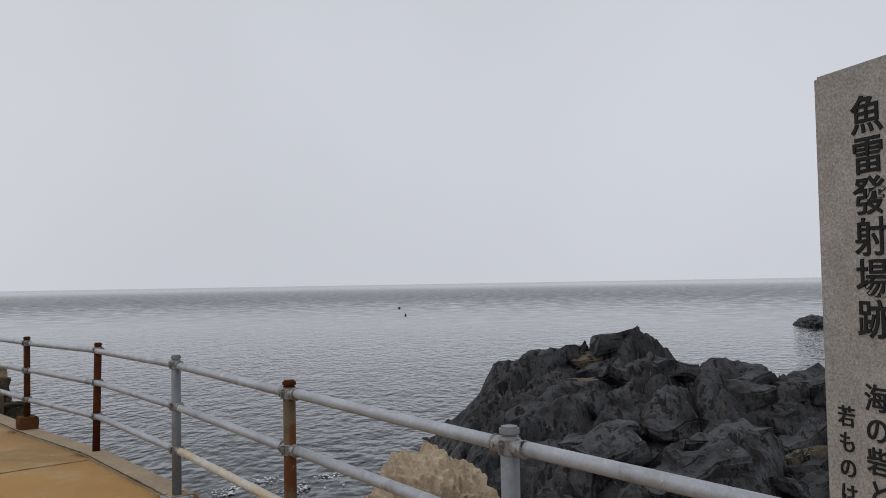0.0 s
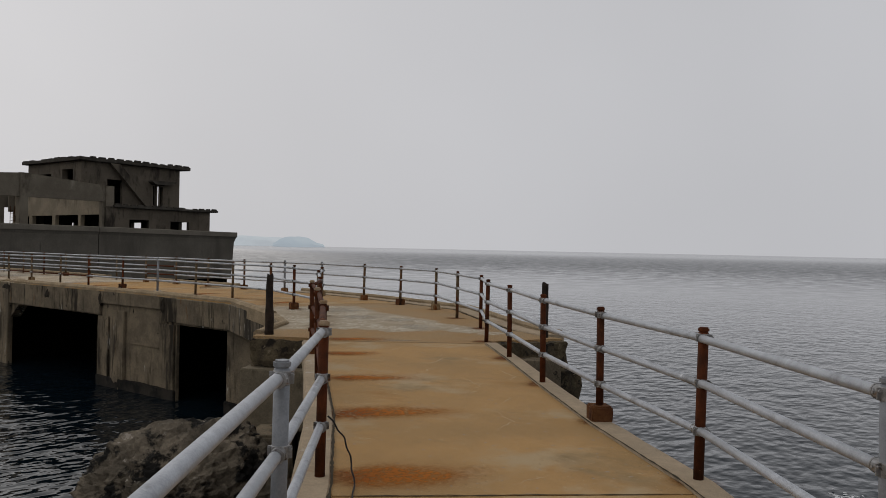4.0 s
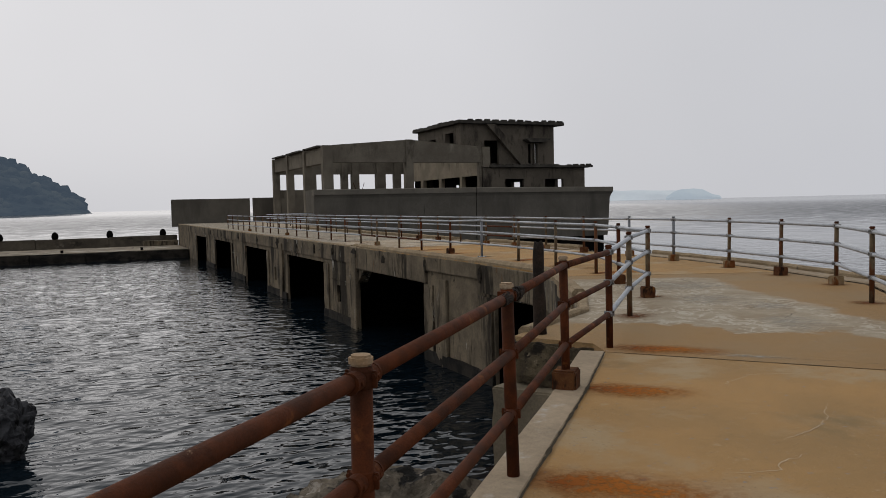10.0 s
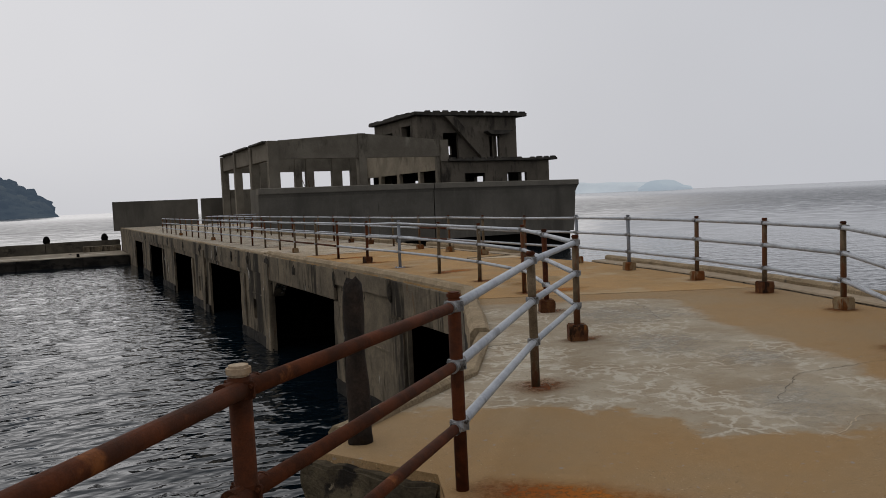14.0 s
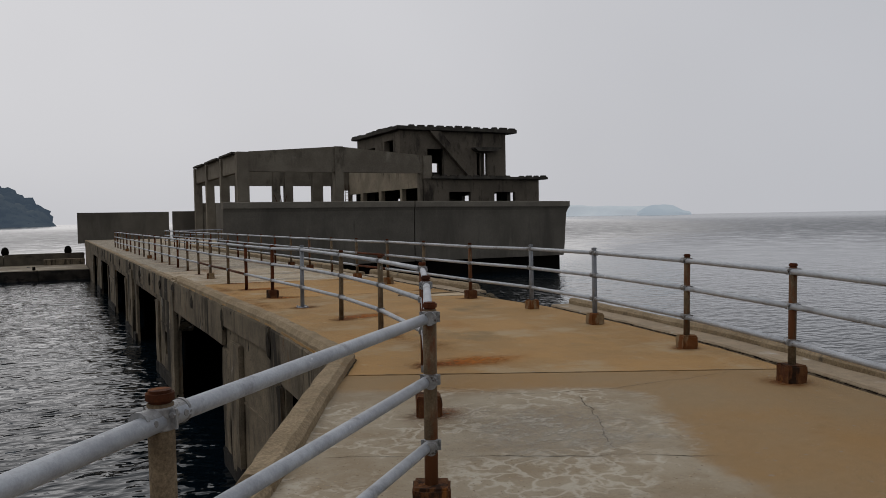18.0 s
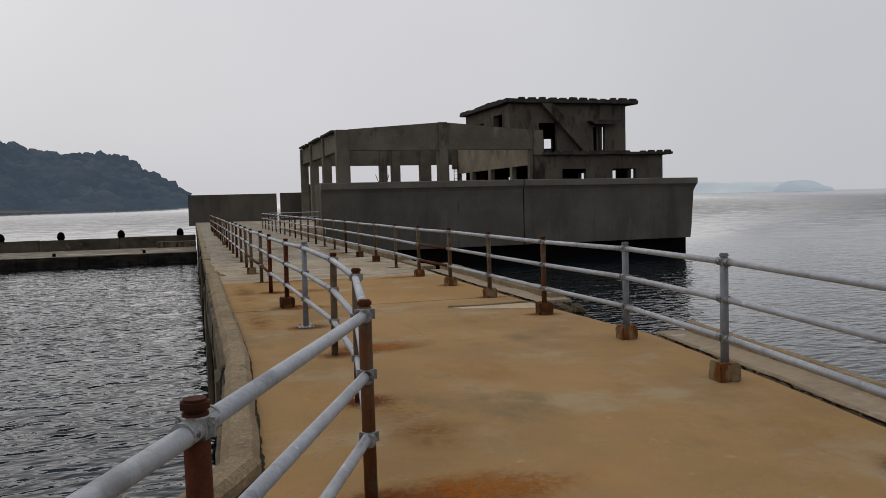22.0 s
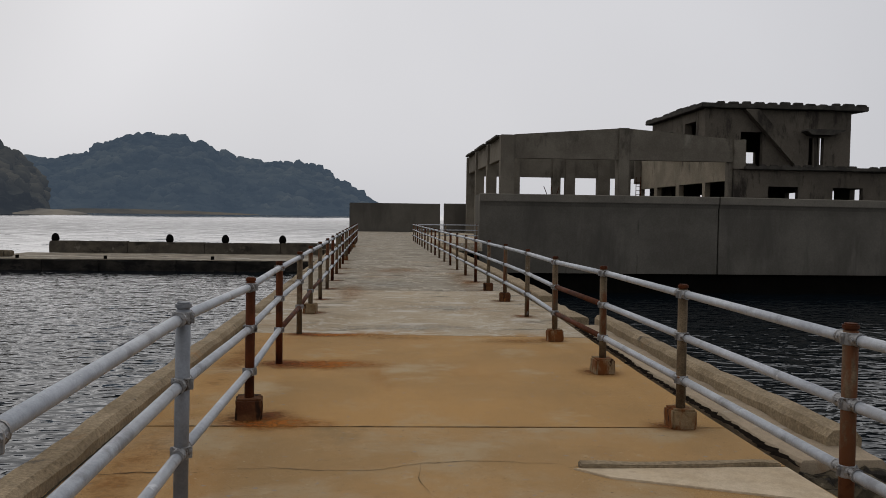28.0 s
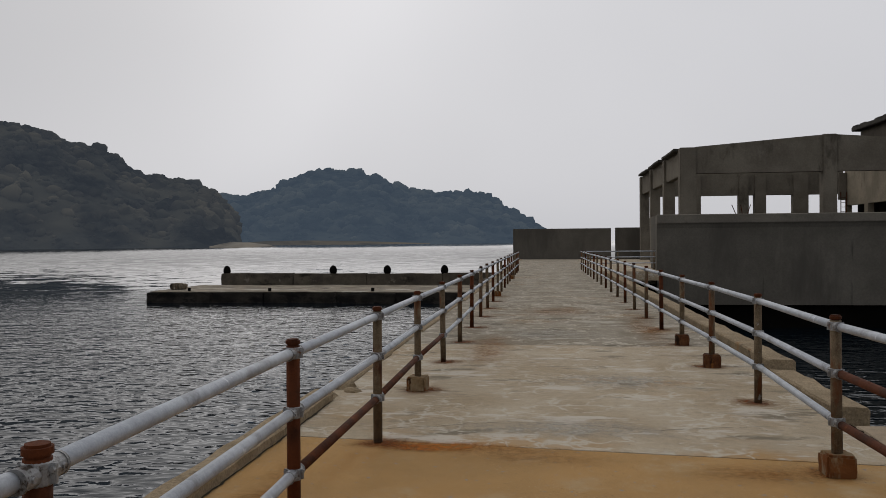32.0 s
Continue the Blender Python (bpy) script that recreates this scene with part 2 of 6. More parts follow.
KERB = surface("exposed_aggregate_kerb", (0.27, 0.21, 0.135), (0.195, 0.148, 0.092), 2.0, 0.95, grain=42, grain_amount=0.85, bump=0.016, bump_scale=40,
               stains=(((0.09, 0.074, 0.055), 3.0, 0.6, 0.7, None), ((0.24, 0.12, 0.04), 1.3, 0.6, 0.74, None)))
BRIDGEKERB = surface("pale_bridge_kerb", (0.31, 0.245, 0.17), (0.25, 0.2, 0.14), 1.4, 0.93, grain=120, grain_amount=0.4, bump=0.004, bump_scale=60,
                     stains=(((0.2, 0.1, 0.04), 1.6, 0.6, 0.74, None), ((0.38, 0.35, 0.3), 2.2, 0.6, 0.7, None), ((0.1, 0.08, 0.055), 5.0, 0.68, 0.76, None)))
PIERWALL = surface("stained_pier_concrete", (0.17, 0.137, 0.094), (0.098, 0.081, 0.058), 1.4, 0.93, grain=45, grain_amount=0.6, bump=0.016, bump_scale=18,
                   stains=(((0.022, 0.018, 0.013), 0.9, 0.52, 0.63, (1, 1, 0.2)), ((0.04, 0.033, 0.024), 2.6, 0.55, 0.63, (1, 1, 0.12)), ((0.38, 0.36, 0.32), 2.6, 0.63, 0.67, (1, 1, 0.2)), ((0.12, 0.06, 0.025), 1.5, 0.62, 0.74, (1, 1, 0.3)),
                           ((0.014, 0.013, 0.011), 4.0, 0.64, 0.70, None)))
RUIN = surface("dark_board_marked_concrete", (0.105, 0.09, 0.071), (0.072, 0.062, 0.049), 0.6, 0.93, grain=40, grain_amount=0.2, bump=0.01, bump_scale=12,
               stains=(((0.026, 0.022, 0.018), 0.7, 0.53, 0.68, (1, 1, 0.35)), ((0.05, 0.043, 0.034), 2.4, 0.56, 0.68, (1, 1, 0.3)), ((0.13, 0.118, 0.098), 0.9, 0.62, 0.8, (1, 1, 0.3))))
RUINHALL = surface("grey_frame_concrete", (0.155, 0.137, 0.108), (0.11, 0.096, 0.076), 0.6, 0.93, grain=40, grain_amount=0.25, bump=0.01, bump_scale=12,
                   stains=(((0.06, 0.052, 0.041), 0.7, 0.54, 0.7, (1, 1, 0.4)), ((0.19, 0.172, 0.14), 0.9, 0.6, 0.76, (1, 1, 0.5))))
SEAWALL = surface("sea_wall_concrete", (0.112, 0.103, 0.087), (0.082, 0.075, 0.063), 0.4, 0.92, grain=50, grain_amount=0.22, bump=0.008, bump_scale=14,
                  stains=(((0.068, 0.062, 0.053), 0.35, 0.5, 0.66, (1, 1, 0.25)), ((0.13, 0.12, 0.102), 0.4, 0.6, 0.74, (1, 1, 0.15)), ((0.05, 0.046, 0.04), 1.2, 0.64, 0.7, (1, 1, 0.06))))
# upper band of the sea wall, paler than the panel below
COPING = surface("paler_coping_concrete", (0.15, 0.137, 0.113), (0.118, 0.107, 0.09), 0.5, 0.92, grain=50, grain_amount=0.22, bump=0.008, bump_scale=14,
                 stains=(((0.075, 0.068, 0.057), 0.8, 0.58, 0.7, (1, 1, 0.5)),))
ROOFING = surface("crumbling_dark_roof_edge", (0.066, 0.06, 0.051), (0.036, 0.033, 0.0288), 1.5, 0.95, grain=30, bump=0.02, bump_scale=10)
BLACKNOTCH = surface("black_notch_shade", (0.03, 0.024, 0.017), (0.012, 0.01, 0.008), 5.0, 0.95, grain=40, bump=0.02, bump_scale=20)
# near-black: shade of bays and hollows put into the colour; bollards are simply dark
DARKVOID = surface("black_stone_and_shade", (0.006, 0.0056, 0.005), (0.004, 0.0038, 0.0034), 1.0, 0.9, bump=0.01, gloss=0.0)
GALV = surface("weathered_galvanised_paint", (0.35, 0.375, 0.41), (0.28, 0.3, 0.33), 4.0, 0.5, 0.25, gloss=0.4, grain=120, grain_amount=0.25, bump=0.0015, bump_scale=150,
               stains=(((0.2288, 0.1496, 0.088), 6.0, 0.66, 0.74, None), ((0.2, 0.21, 0.225), 3.0, 0.56, 0.66, None), ((0.5, 0.52, 0.55), 9.0, 0.64, 0.7, None)))
COLLAR = surface("galvanised_clamp", (0.27, 0.275, 0.28), (0.16, 0.16, 0.16), 14.0, 0.45, 0.4, gloss=0.4, grain=90, grain_amount=0.4, bump=0.002, bump_scale=120,
                 stains=(((0.045, 0.035, 0.028), 18.0, 0.56, 0.64, None), ((0.16, 0.07, 0.025), 11.0, 0.62, 0.7, None)))
GREYPOST = surface("grey_painted_post", (0.20, 0.215, 0.235), (0.15, 0.16, 0.175), 5.0, 0.5, 0.2, grain=120, grain_amount=0.2, bump=0.0015, bump_scale=120,
                   stains=(((0.24, 0.12, 0.05), 7.0, 0.69, 0.75, None),))
RUST = surface("rusted_steel", (0.085, 0.0235, 0.0075), (0.036, 0.012, 0.005), 6.0, 0.8, 0.0, gloss=0.12, grain=150, grain_amount=0.5, bump=0.004, bump_scale=90,
               stains=(((0.18, 0.062, 0.018), 5.0, 0.6, 0.74, None), ((0.26, 0.17, 0.1), 14.0, 0.7, 0.76, None)))
CREAMCAP = surface("flaking_cream_cap", (0.34, 0.27, 0.19), (0.24, 0.16, 0.09), 12.0, 0.8, grain=120, grain_amount=0.3, bump=0.002, bump_scale=90,
                   stains=(((0.12, 0.05, 0.02), 16.0, 0.58, 0.68, None),))
TANPOST = surface("flaking_tan_post", (0.135, 0.1, 0.062), (0.075, 0.052, 0.03), 7.0, 0.8, 0.05, grain=110, grain_amount=0.9, bump=0.003, bump_scale=90,
                  stains=(((0.0975, 0.0375, 0.015), 4.0, 0.5, 0.6, (1, 1, 0.35)), ((0.05, 0.02, 0.01), 6.0, 0.6, 0.68, (1, 1, 0.5)), ((0.2475, 0.24, 0.225), 8.0, 0.66, 0.74, None)))
PLINTH = surface("plinth_concrete_with_rust", (0.22, 0.165, 0.098), (0.17, 0.112, 0.058), 6.0, 0.95, grain=110, grain_amount=0.4, bump=0.006, bump_scale=60,
                 stains=(((0.13, 0.047, 0.0135), 7.0, 0.46, 0.56, (1, 1, 0.25)), ((0.03, 0.014, 0.007), 9.0, 0.6, 0.68, (1, 1, 0.3))))
RUSTPLINTH = surface("rust_soaked_plinth", (0.11, 0.048, 0.018), (0.06, 0.021, 0.009), 8.0, 0.95, grain=110, grain_amount=0.4, bump=0.006, bump_scale=60,
                     stains=(((0.022, 0.011, 0.006), 9.0, 0.52, 0.6, (1, 1, 0.3)), ((0.21, 0.078, 0.018), 8.0, 0.6, 0.7, (1, 1, 0.35))))
ROCK = surface("dark_sea_rock", (0.017, 0.018, 0.021), (0.06, 0.062, 0.068), 1.6, 0.7, grain=18, grain_amount=0.6, bump=0.09, bump_scale=5, gloss=0.3,
               stains=(((0.005, 0.005, 0.0055), 3.2, 0.52, 0.58, (1, 1.8, 1)), ((0.11, 0.083, 0.052), 0.9, 0.66, 0.73, None), ((0.17, 0.165, 0.165), 4.5, 0.66, 0.7, (1, 2.5, 1)), ((0.004, 0.004, 0.0045), 9.0, 0.6, 0.64, None)))
TANROCK = surface("pale_tan_rock", (0.4, 0.33, 0.24), (0.27, 0.21, 0.145), 1.6, 0.9, grain=30, grain_amount=0.45, bump=0.06, bump_scale=7,
                  stains=(((0.117, 0.09, 0.0675), 2.0, 0.58, 0.7, None),))
PALEROCK = surface("pale_grey_shore_rock", (0.30, 0.275, 0.24), (0.21, 0.19, 0.165), 1.6, 0.9, grain=30, grain_amount=0.35, bump=0.04, bump_scale=8,
                   stains=(((0.07, 0.062, 0.052), 1.8, 0.55, 0.68, None),))
GREYROCK = surface("grey_boulder", (0.16, 0.135, 0.103), (0.07, 0.06, 0.046), 1.5, 0.9, grain=25, grain_amount=0.55, bump=0.09, bump_scale=7,
                   stains=(((0.012, 0.0115, 0.0105), 2.1, 0.5, 0.58, None), ((0.26, 0.235, 0.2), 3.4, 0.62, 0.68, None)))
GRANITE = surface("speckled_grey_granite", (0.30, 0.285, 0.27), (0.25, 0.24, 0.225), 3.0, 0.75, grain=170, grain_amount=0.95, bump=0.001, bump_scale=300)
INK = surface("black_carved_lettering", (0.012, 0.012, 0.013), (0.02, 0.02, 0.02), 20.0, 0.7, bump=0)
ROUGHBLOCK = surface("crumbling_conglomerate", (0.1, 0.08, 0.05), (0.036, 0.029, 0.02), 3.0, 0.95, grain=26, grain_amount=0.7, bump=0.05, bump_scale=16,
                     stains=(((0.018, 0.015, 0.012), 4.0, 0.54, 0.62, None), ((0.17, 0.14, 0.095), 7.0, 0.63, 0.68, None)))
OLDBLOCK = surface("old_cast_block", (0.17, 0.142, 0.1), (0.115, 0.098, 0.07), 1.5, 0.94, grain=45, grain_amount=0.4, bump=0.012, bump_scale=24,
                   stains=(((0.05, 0.042, 0.03), 2.0, 0.55, 0.68, (1, 1, 0.5)),))
BLACKWOOD = surface("blackened_timber", (0.016, 0.013, 0.011), (0.034, 0.024, 0.018), 6.0, 0.95, grain=60, grain_amount=0.5, bump=0.02, bump_scale=18)
PIERTOP = surface("wet_jetty_top", (0.23, 0.195, 0.145), (0.12, 0.103, 0.077), 0.8, 0.85, grain=40, grain_amount=0.3, bump=0.01, bump_scale=12,
                  stains=(((0.36, 0.335, 0.28), 0.5, 0.56, 0.62, (0.5, 1.3, 1)),))
JETTY = surface("black_stained_quay_stone", (0.03, 0.026, 0.021), (0.01, 0.009, 0.0075), 0.9, 0.9, grain=30, grain_amount=0.35, bump=0.02, bump_scale=8,
                stains=(((0.007, 0.0065, 0.006), 1.3, 0.48, 0.6, (0.5, 1, 1)),))
QUAYWALL = surface("brown_stained_quay_wall", (0.092, 0.079, 0.06), (0.05, 0.043, 0.034), 0.9, 0.92, grain=30, grain_amount=0.35, bump=0.015, bump_scale=8,
                   stains=(((0.02, 0.018, 0.014), 0.8, 0.56, 0.68, (0.6, 1, 1)), ((0.14, 0.125, 0.1), 1.3, 0.6, 0.7, None)))
# paler for weathering and for light through the missing roof, put into the colour
RUINLIGHT = surface("lit_weathered_inner_concrete", (0.26, 0.222, 0.165), (0.19, 0.162, 0.12), 0.7, 0.93, grain=40, grain_amount=0.2, bump=0.01, bump_scale=12,
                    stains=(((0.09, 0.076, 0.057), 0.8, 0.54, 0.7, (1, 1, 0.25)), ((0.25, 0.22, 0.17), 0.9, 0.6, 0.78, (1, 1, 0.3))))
PALEPATCH = surface("pale_fresh_mortar", (0.5, 0.41, 0.295), (0.42, 0.33, 0.22), 2.0, 0.95, grain=120, grain_amount=0.3, bump=0.003, bump_scale=90)
CREAM = surface("yellowed_rail_paint", (0.47, 0.46, 0.43), (0.42, 0.37, 0.27), 5.0, 0.55, 0.1, grain=120, grain_amount=0.2, bump=0.0015, bump_scale=150,
                stains=(((0.5, 0.33, 0.08), 1.1, 0.46, 0.56, None), ((0.2, 0.09, 0.03), 6.0, 0.66, 0.72, None)))
FOAM = surface("sea_foam", (0.62, 0.64, 0.65), (0.5, 0.53, 0.55), 5.0, 0.8, bump=0.004, bump_scale=30)
CABLE = surface("black_cable_rubber", (0.012, 0.012, 0.013), (0.02, 0.018, 0.017), 8.0, 0.6, bump=0)


SEA_LEVEL = -3.1


def water_material():
    m, n, l, b = material("dark_sea_water", 0.04)
    vec = n.new("ShaderNodeNewGeometry").outputs["Position"]
    l.new(blend(n, l, span(n, l, noise_of(n, l, vec, 0.05, 3), 0.35, 0.65), (0.0022, 0.0052, 0.0082), (0.003, 0.0068, 0.0102)), b.inputs["Base Color"])
    b.inputs["IOR"].default_value = 1.33
    b.inputs["Specular IOR Level"].default_value = 0.315
    b.inputs["Specular Tint"].default_value = (0.66, 0.85, 1.0, 1)
    off = n.new("ShaderNodeVectorMath")
    off.operation = "DISTANCE"
    off.inputs[1].default_value = (-4, 14, SEA_LEVEL)
    l.new(vec, off.inputs[0])
    # bump for the near waves, scattered facets for those too far off to tell apart
    lively = n.new("ShaderNodeMath")
    lively.operation = "MULTIPLY"
    l.new(span(n, l, off.outputs["Value"], 12.0, 110.0, 0.9, 0.0), lively.inputs[0])
    l.new(span(n, l, noise_of(n, l, vec, 0.03, 4, 0.6, (1, 2.6, 1)), 0.35, 0.65, 0.85, 1.15), lively.inputs[1])
    l.new(span(n, l, off.outputs["Value"], 40.0, 400.0, 0.04, 0.1), b.inputs["Roughness"])
    last = None
    for scale, detail, height, stretch in ((0.55, 2, 0.14, (1, 1.3, 1)), (1.75, 1, 0.15, (0.85, 1.3, 1)), (4.6, 1, 0.03, (0.85, 1.2, 1))):
        bp = n.new("ShaderNodeBump")
        bp.inputs["Distance"].default_value = height
        l.new(lively.outputs[0], bp.inputs["Strength"])
        l.new(noise_of(n, l, vec, scale, detail, 0.5, stretch), bp.inputs["Height"])
        if last:
            l.new(last, bp.inputs["Normal"])
        last = bp.outputs["Normal"]
    wide = n.new("ShaderNodeMapping")
    wide.inputs["Scale"].default_value = (0.8, 1.0, 1.0)
    l.new(vec, wide.inputs["Vector"])
    chop = n.new("ShaderNodeTexNoise")
    chop.inputs["Scale"].default_value, chop.inputs["Detail"].default_value = 0.3, 6
    chop.inputs["Roughness"].default_value = 0.68
    l.new(wide.outputs["Vector"], chop.inputs["Vector"])
    lean = n.new("ShaderNodeVectorMath")
    lean.operation = "SUBTRACT"
    lean.inputs[1].default_value = (0.5, 0.5, 0.5)
    l.new(chop.outputs["Color"], lean.inputs[0])
    flat = n.new("ShaderNodeVectorMath")
    flat.operation = "MULTIPLY"
    flat.inputs[1].default_value = (0.5, 0.5, 0.0)
    l.new(lean.outputs["Vector"], flat.inputs[0])
    far = n.new("ShaderNodeVectorMath")
    far.operation = "SCALE"
    l.new(flat.outputs["Vector"], far.inputs[0])
    # normals level out towards the horizon; reflected sky there stands in for haze
    calm = span(n, l, off.outputs["Value"], 180.0, 1100.0, 1.0, 0.12)
    l.new(blend(n, l, 1.0, span(n, l, off.outputs["Value"], 45.0, 200.0, 0.0, 1.0), calm, "MULTIPLY"), far.inputs["Scale"])
    # of far waves mostly the faces turned to the pier are seen
    face = n.new("ShaderNodeVectorMath")
    face.operation = "SUBTRACT"
    face.inputs[0].default_value = (-4, 14, SEA_LEVEL)
    l.new(vec, face.inputs[1])
    shore = n.new("ShaderNodeVectorMath")
    shore.operation = "NORMALIZE"
    l.new(face.outputs["Vector"], shore.inputs[0])
    tip = n.new("ShaderNodeVectorMath")
    tip.operation = "SCALE"
    l.new(shore.outputs["Vector"], tip.inputs[0])
    l.new(blend(n, l, 1.0, span(n, l, off.outputs["Value"], 40.0, 260.0, 0.0, 0.135), calm, "MULTIPLY"), tip.inputs["Scale"])
    swell = n.new("ShaderNodeVectorMath")
    l.new(far.outputs["Vector"], swell.inputs[0])
    l.new(tip.outputs["Vector"], swell.inputs[1])
    both = n.new("ShaderNodeVectorMath")
    l.new(last, both.inputs[0])
    l.new(swell.outputs["Vector"], both.inputs[1])
    unit = n.new("ShaderNodeVectorMath")
    unit.operation = "NORMALIZE"
    l.new(both.outputs["Vector"], unit.inputs[0])
    l.new(unit.outputs["Vector"], b.inputs["Normal"])
    return m


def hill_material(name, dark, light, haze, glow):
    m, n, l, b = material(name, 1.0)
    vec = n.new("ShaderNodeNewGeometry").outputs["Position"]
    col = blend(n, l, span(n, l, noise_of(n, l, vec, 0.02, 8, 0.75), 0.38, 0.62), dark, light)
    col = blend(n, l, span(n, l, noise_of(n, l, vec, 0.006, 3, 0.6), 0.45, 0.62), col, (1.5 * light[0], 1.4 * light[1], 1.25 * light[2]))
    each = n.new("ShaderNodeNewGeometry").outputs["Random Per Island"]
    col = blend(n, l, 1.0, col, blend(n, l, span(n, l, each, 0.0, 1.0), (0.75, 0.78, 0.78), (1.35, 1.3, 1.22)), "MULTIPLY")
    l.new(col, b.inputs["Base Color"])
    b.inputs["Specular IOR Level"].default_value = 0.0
    # bluish emission stands in for the haze of distance over the land
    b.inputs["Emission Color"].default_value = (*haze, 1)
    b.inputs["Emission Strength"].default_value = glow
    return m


def stain_material(name, colour, core, hard, lo=0.3, hi=0.6, floor_v=0.45, scale=4.0, shift=-0.45):
    m, n, l, b = material(name, 0.95)
    b.inputs["Specular IOR Level"].default_value = 0.1
    tc = n.new("ShaderNodeTexCoord").outputs["Object"]
    pos = n.new("ShaderNodeNewGeometry").outputs["Position"]
    ragged = n.new("ShaderNodeTexNoise")
    ragged.inputs["Scale"].default_value, ragged.inputs["Detail"].default_value = 2.6, 6
    l.new(pos, ragged.inputs["Vector"])
    shove = n.new("ShaderNodeVectorMath")
    shove.operation = "MULTIPLY_ADD"
    shove.inputs[1].default_value = (0.5, 0.8, 0.0)
    l.new(ragged.outputs["Color"], shove.inputs[0])
    centred = n.new("ShaderNodeVectorMath")
    centred.operation = "SUBTRACT"
    centred.inputs[1].default_value = (0.25, 0.4, 0.0)
    l.new(tc, centred.inputs[0])
    l.new(centred.outputs["Vector"], shove.inputs[2])
    tc = shove.outputs["Vector"]
    ln = n.new("ShaderNodeVectorMath")
    ln.operation = "LENGTH"
    l.new(tc, ln.inputs[0])
    near = n.new("ShaderNodeVectorMath")
    near.operation = "DISTANCE"
    near.inputs[1].default_value = (shift, 0, 0)
    l.new(tc, near.inputs[0])
    rim = span(n, l, ln.outputs["Value"], 0.05, 0.92, 1.0, 0.0)
    fall = blend(n, l, 1.0, rim, span(n, l, near.outputs["Value"], 0.0, 1.0 - shift, 1.0, 0.1), "MULTIPLY")
    l.new(blend(n, l, span(n, l, near.outputs["Value"], 0.04, 0.75, 1.0, 0.0), colour, core), b.inputs["Base Color"])
    mult = n.new("ShaderNodeMath")
    mult.operation = "MULTIPLY"
    l.new(fall, mult.inputs[0])
    l.new(span(n, l, noise_of(n, l, pos, scale, 6, 0.65, (1, 1.6, 1)), lo, hi, floor_v, 1.0), mult.inputs[1])
    broken = n.new("ShaderNodeMath")
    broken.operation = "MULTIPLY"
    l.new(mult.outputs[0], broken.inputs[0])
    l.new(span(n, l, noise_of(n, l, pos, 17.0, 5, 0.75), 0.4, 0.6, 0.5, 1.15), broken.inputs[1])
    m2 = n.new("ShaderNodeMath")
    m2.operation = "MULTIPLY"
    m2.use_clamp = True
    l.new(broken.outputs[0], m2.inputs[0])
    m2.inputs[1].default_value = hard
    l.new(m2.outputs[0], b.inputs["Alpha"])
    return m


WATER = water_material()
RUSTSTAIN = stain_material("orange_rust_stain", (0.29, 0.1, 0.014), (0.18, 0.05, 0.008), 1.55, 0.3, 0.6, 0.72, 4.0, -0.6)
FOOTSTAIN = stain_material("dark_rust_bleed", (0.2, 0.075, 0.018), (0.1, 0.031, 0.01), 1.35, 0.3, 0.6, 0.55, 5.0, -0.15)
WASHSTAIN = stain_material("broad_rust_wash", (0.25, 0.118, 0.03), (0.235, 0.1, 0.024), 0.7, 0.35, 0.65, 0.3, 2.0, 0.0)
WHITESTAIN = stain_material("whitish_lime_bloom", (0.34, 0.315, 0.265), (0.34, 0.315, 0.265), 0.85, 0.44, 0.58, 0.42, 4.5, 0.0)

# ---- mesh helpers ----


def part(name, bm, mat, parent=None, label="", smooth=False):
    me = bpy.data.meshes.new(name)
    bm.to_mesh(me)
    bm.free()
    if smooth:
        me.shade_smooth()
    me.materials.append(mat)
    ob = new(name, me)
    if parent:
        ob.parent = parent
    return tagged(ob, label) if label else ob


def shared(name, me, parent, m):
    ob = new(name, me)
    ob.parent = parent
    ob.matrix_basis = m
    return ob


def group(name, label, category, grp="", kind="", at=(0, 0, 0)):
    ob = new(name)
    ob.empty_display_size = 0.3
    ob.location = at
    return tagged(ob, label, category, grp, kind)


def boxes(items, bevel=0.0, wobble=0.0, cuts=0):
    """One bmesh of boxes (x0, x1, y0, y1, z0, z1), bevelled, with a little unevenness."""
    bm = bmesh.new()
    for x0, x1, y0, y1, z0, z1 in items:
        r = bmesh.ops.create_cube(bm, size=1)
        for v in r["verts"]:
            v.co = Vector(((x0 + x1) / 2 + v.co.x * (x1 - x0), (y0 + y1) / 2 + v.co.y * (y1 - y0), (z0 + z1) / 2 + v.co.z * (z1 - z0)))
    if cuts:
        bmesh.ops.subdivide_edges(bm, edges=bm.edges[:], cuts=cuts, use_grid_fill=True)
    if bevel:
        bmesh.ops.bevel(bm, geom=[e for e in bm.edges if e.calc_face_angle(0) > 0.7], offset=bevel, segments=2, affect="EDGES")
    if wobble:
        for v in bm.verts:
            v.co += wobble * noise.noise_vector(v.co * 2.3)
    return bm


def prism(points, z0, z1, bevel=0.0):
    """An upright prism over a plan outline given anticlockwise."""
    bm = bmesh.new()
    lo = [bm.verts.new((x, y, z0)) for x, y in points]
    hi = [bm.verts.new((x, y, z1)) for x, y in points]
    bm.faces.new(lo[::-1])
    top = bm.faces.new(hi)
    for i in range(len(points)):
        j = (i + 1) % len(points)
        bm.faces.new((lo[i], lo[j], hi[j], hi[i]))
    if bevel:
        bmesh.ops.bevel(bm, geom=list(top.edges), offset=bevel, segments=2, affect="EDGES")
    return bm


def tube(p, q, r, seg=14, bulge=0.0, caps=True):
    p, q = Vector(p), Vector(q)
    bm = bmesh.new()
    bmesh.ops.create_cone(bm, cap_ends=caps, segments=seg, radius1=r, radius2=r, depth=(q - p).length)
    bm.transform(Matrix.Translation((p + q) / 2) @ (q - p).to_track_quat("Z", "Y").to_matrix().to_4x4())
    return bm


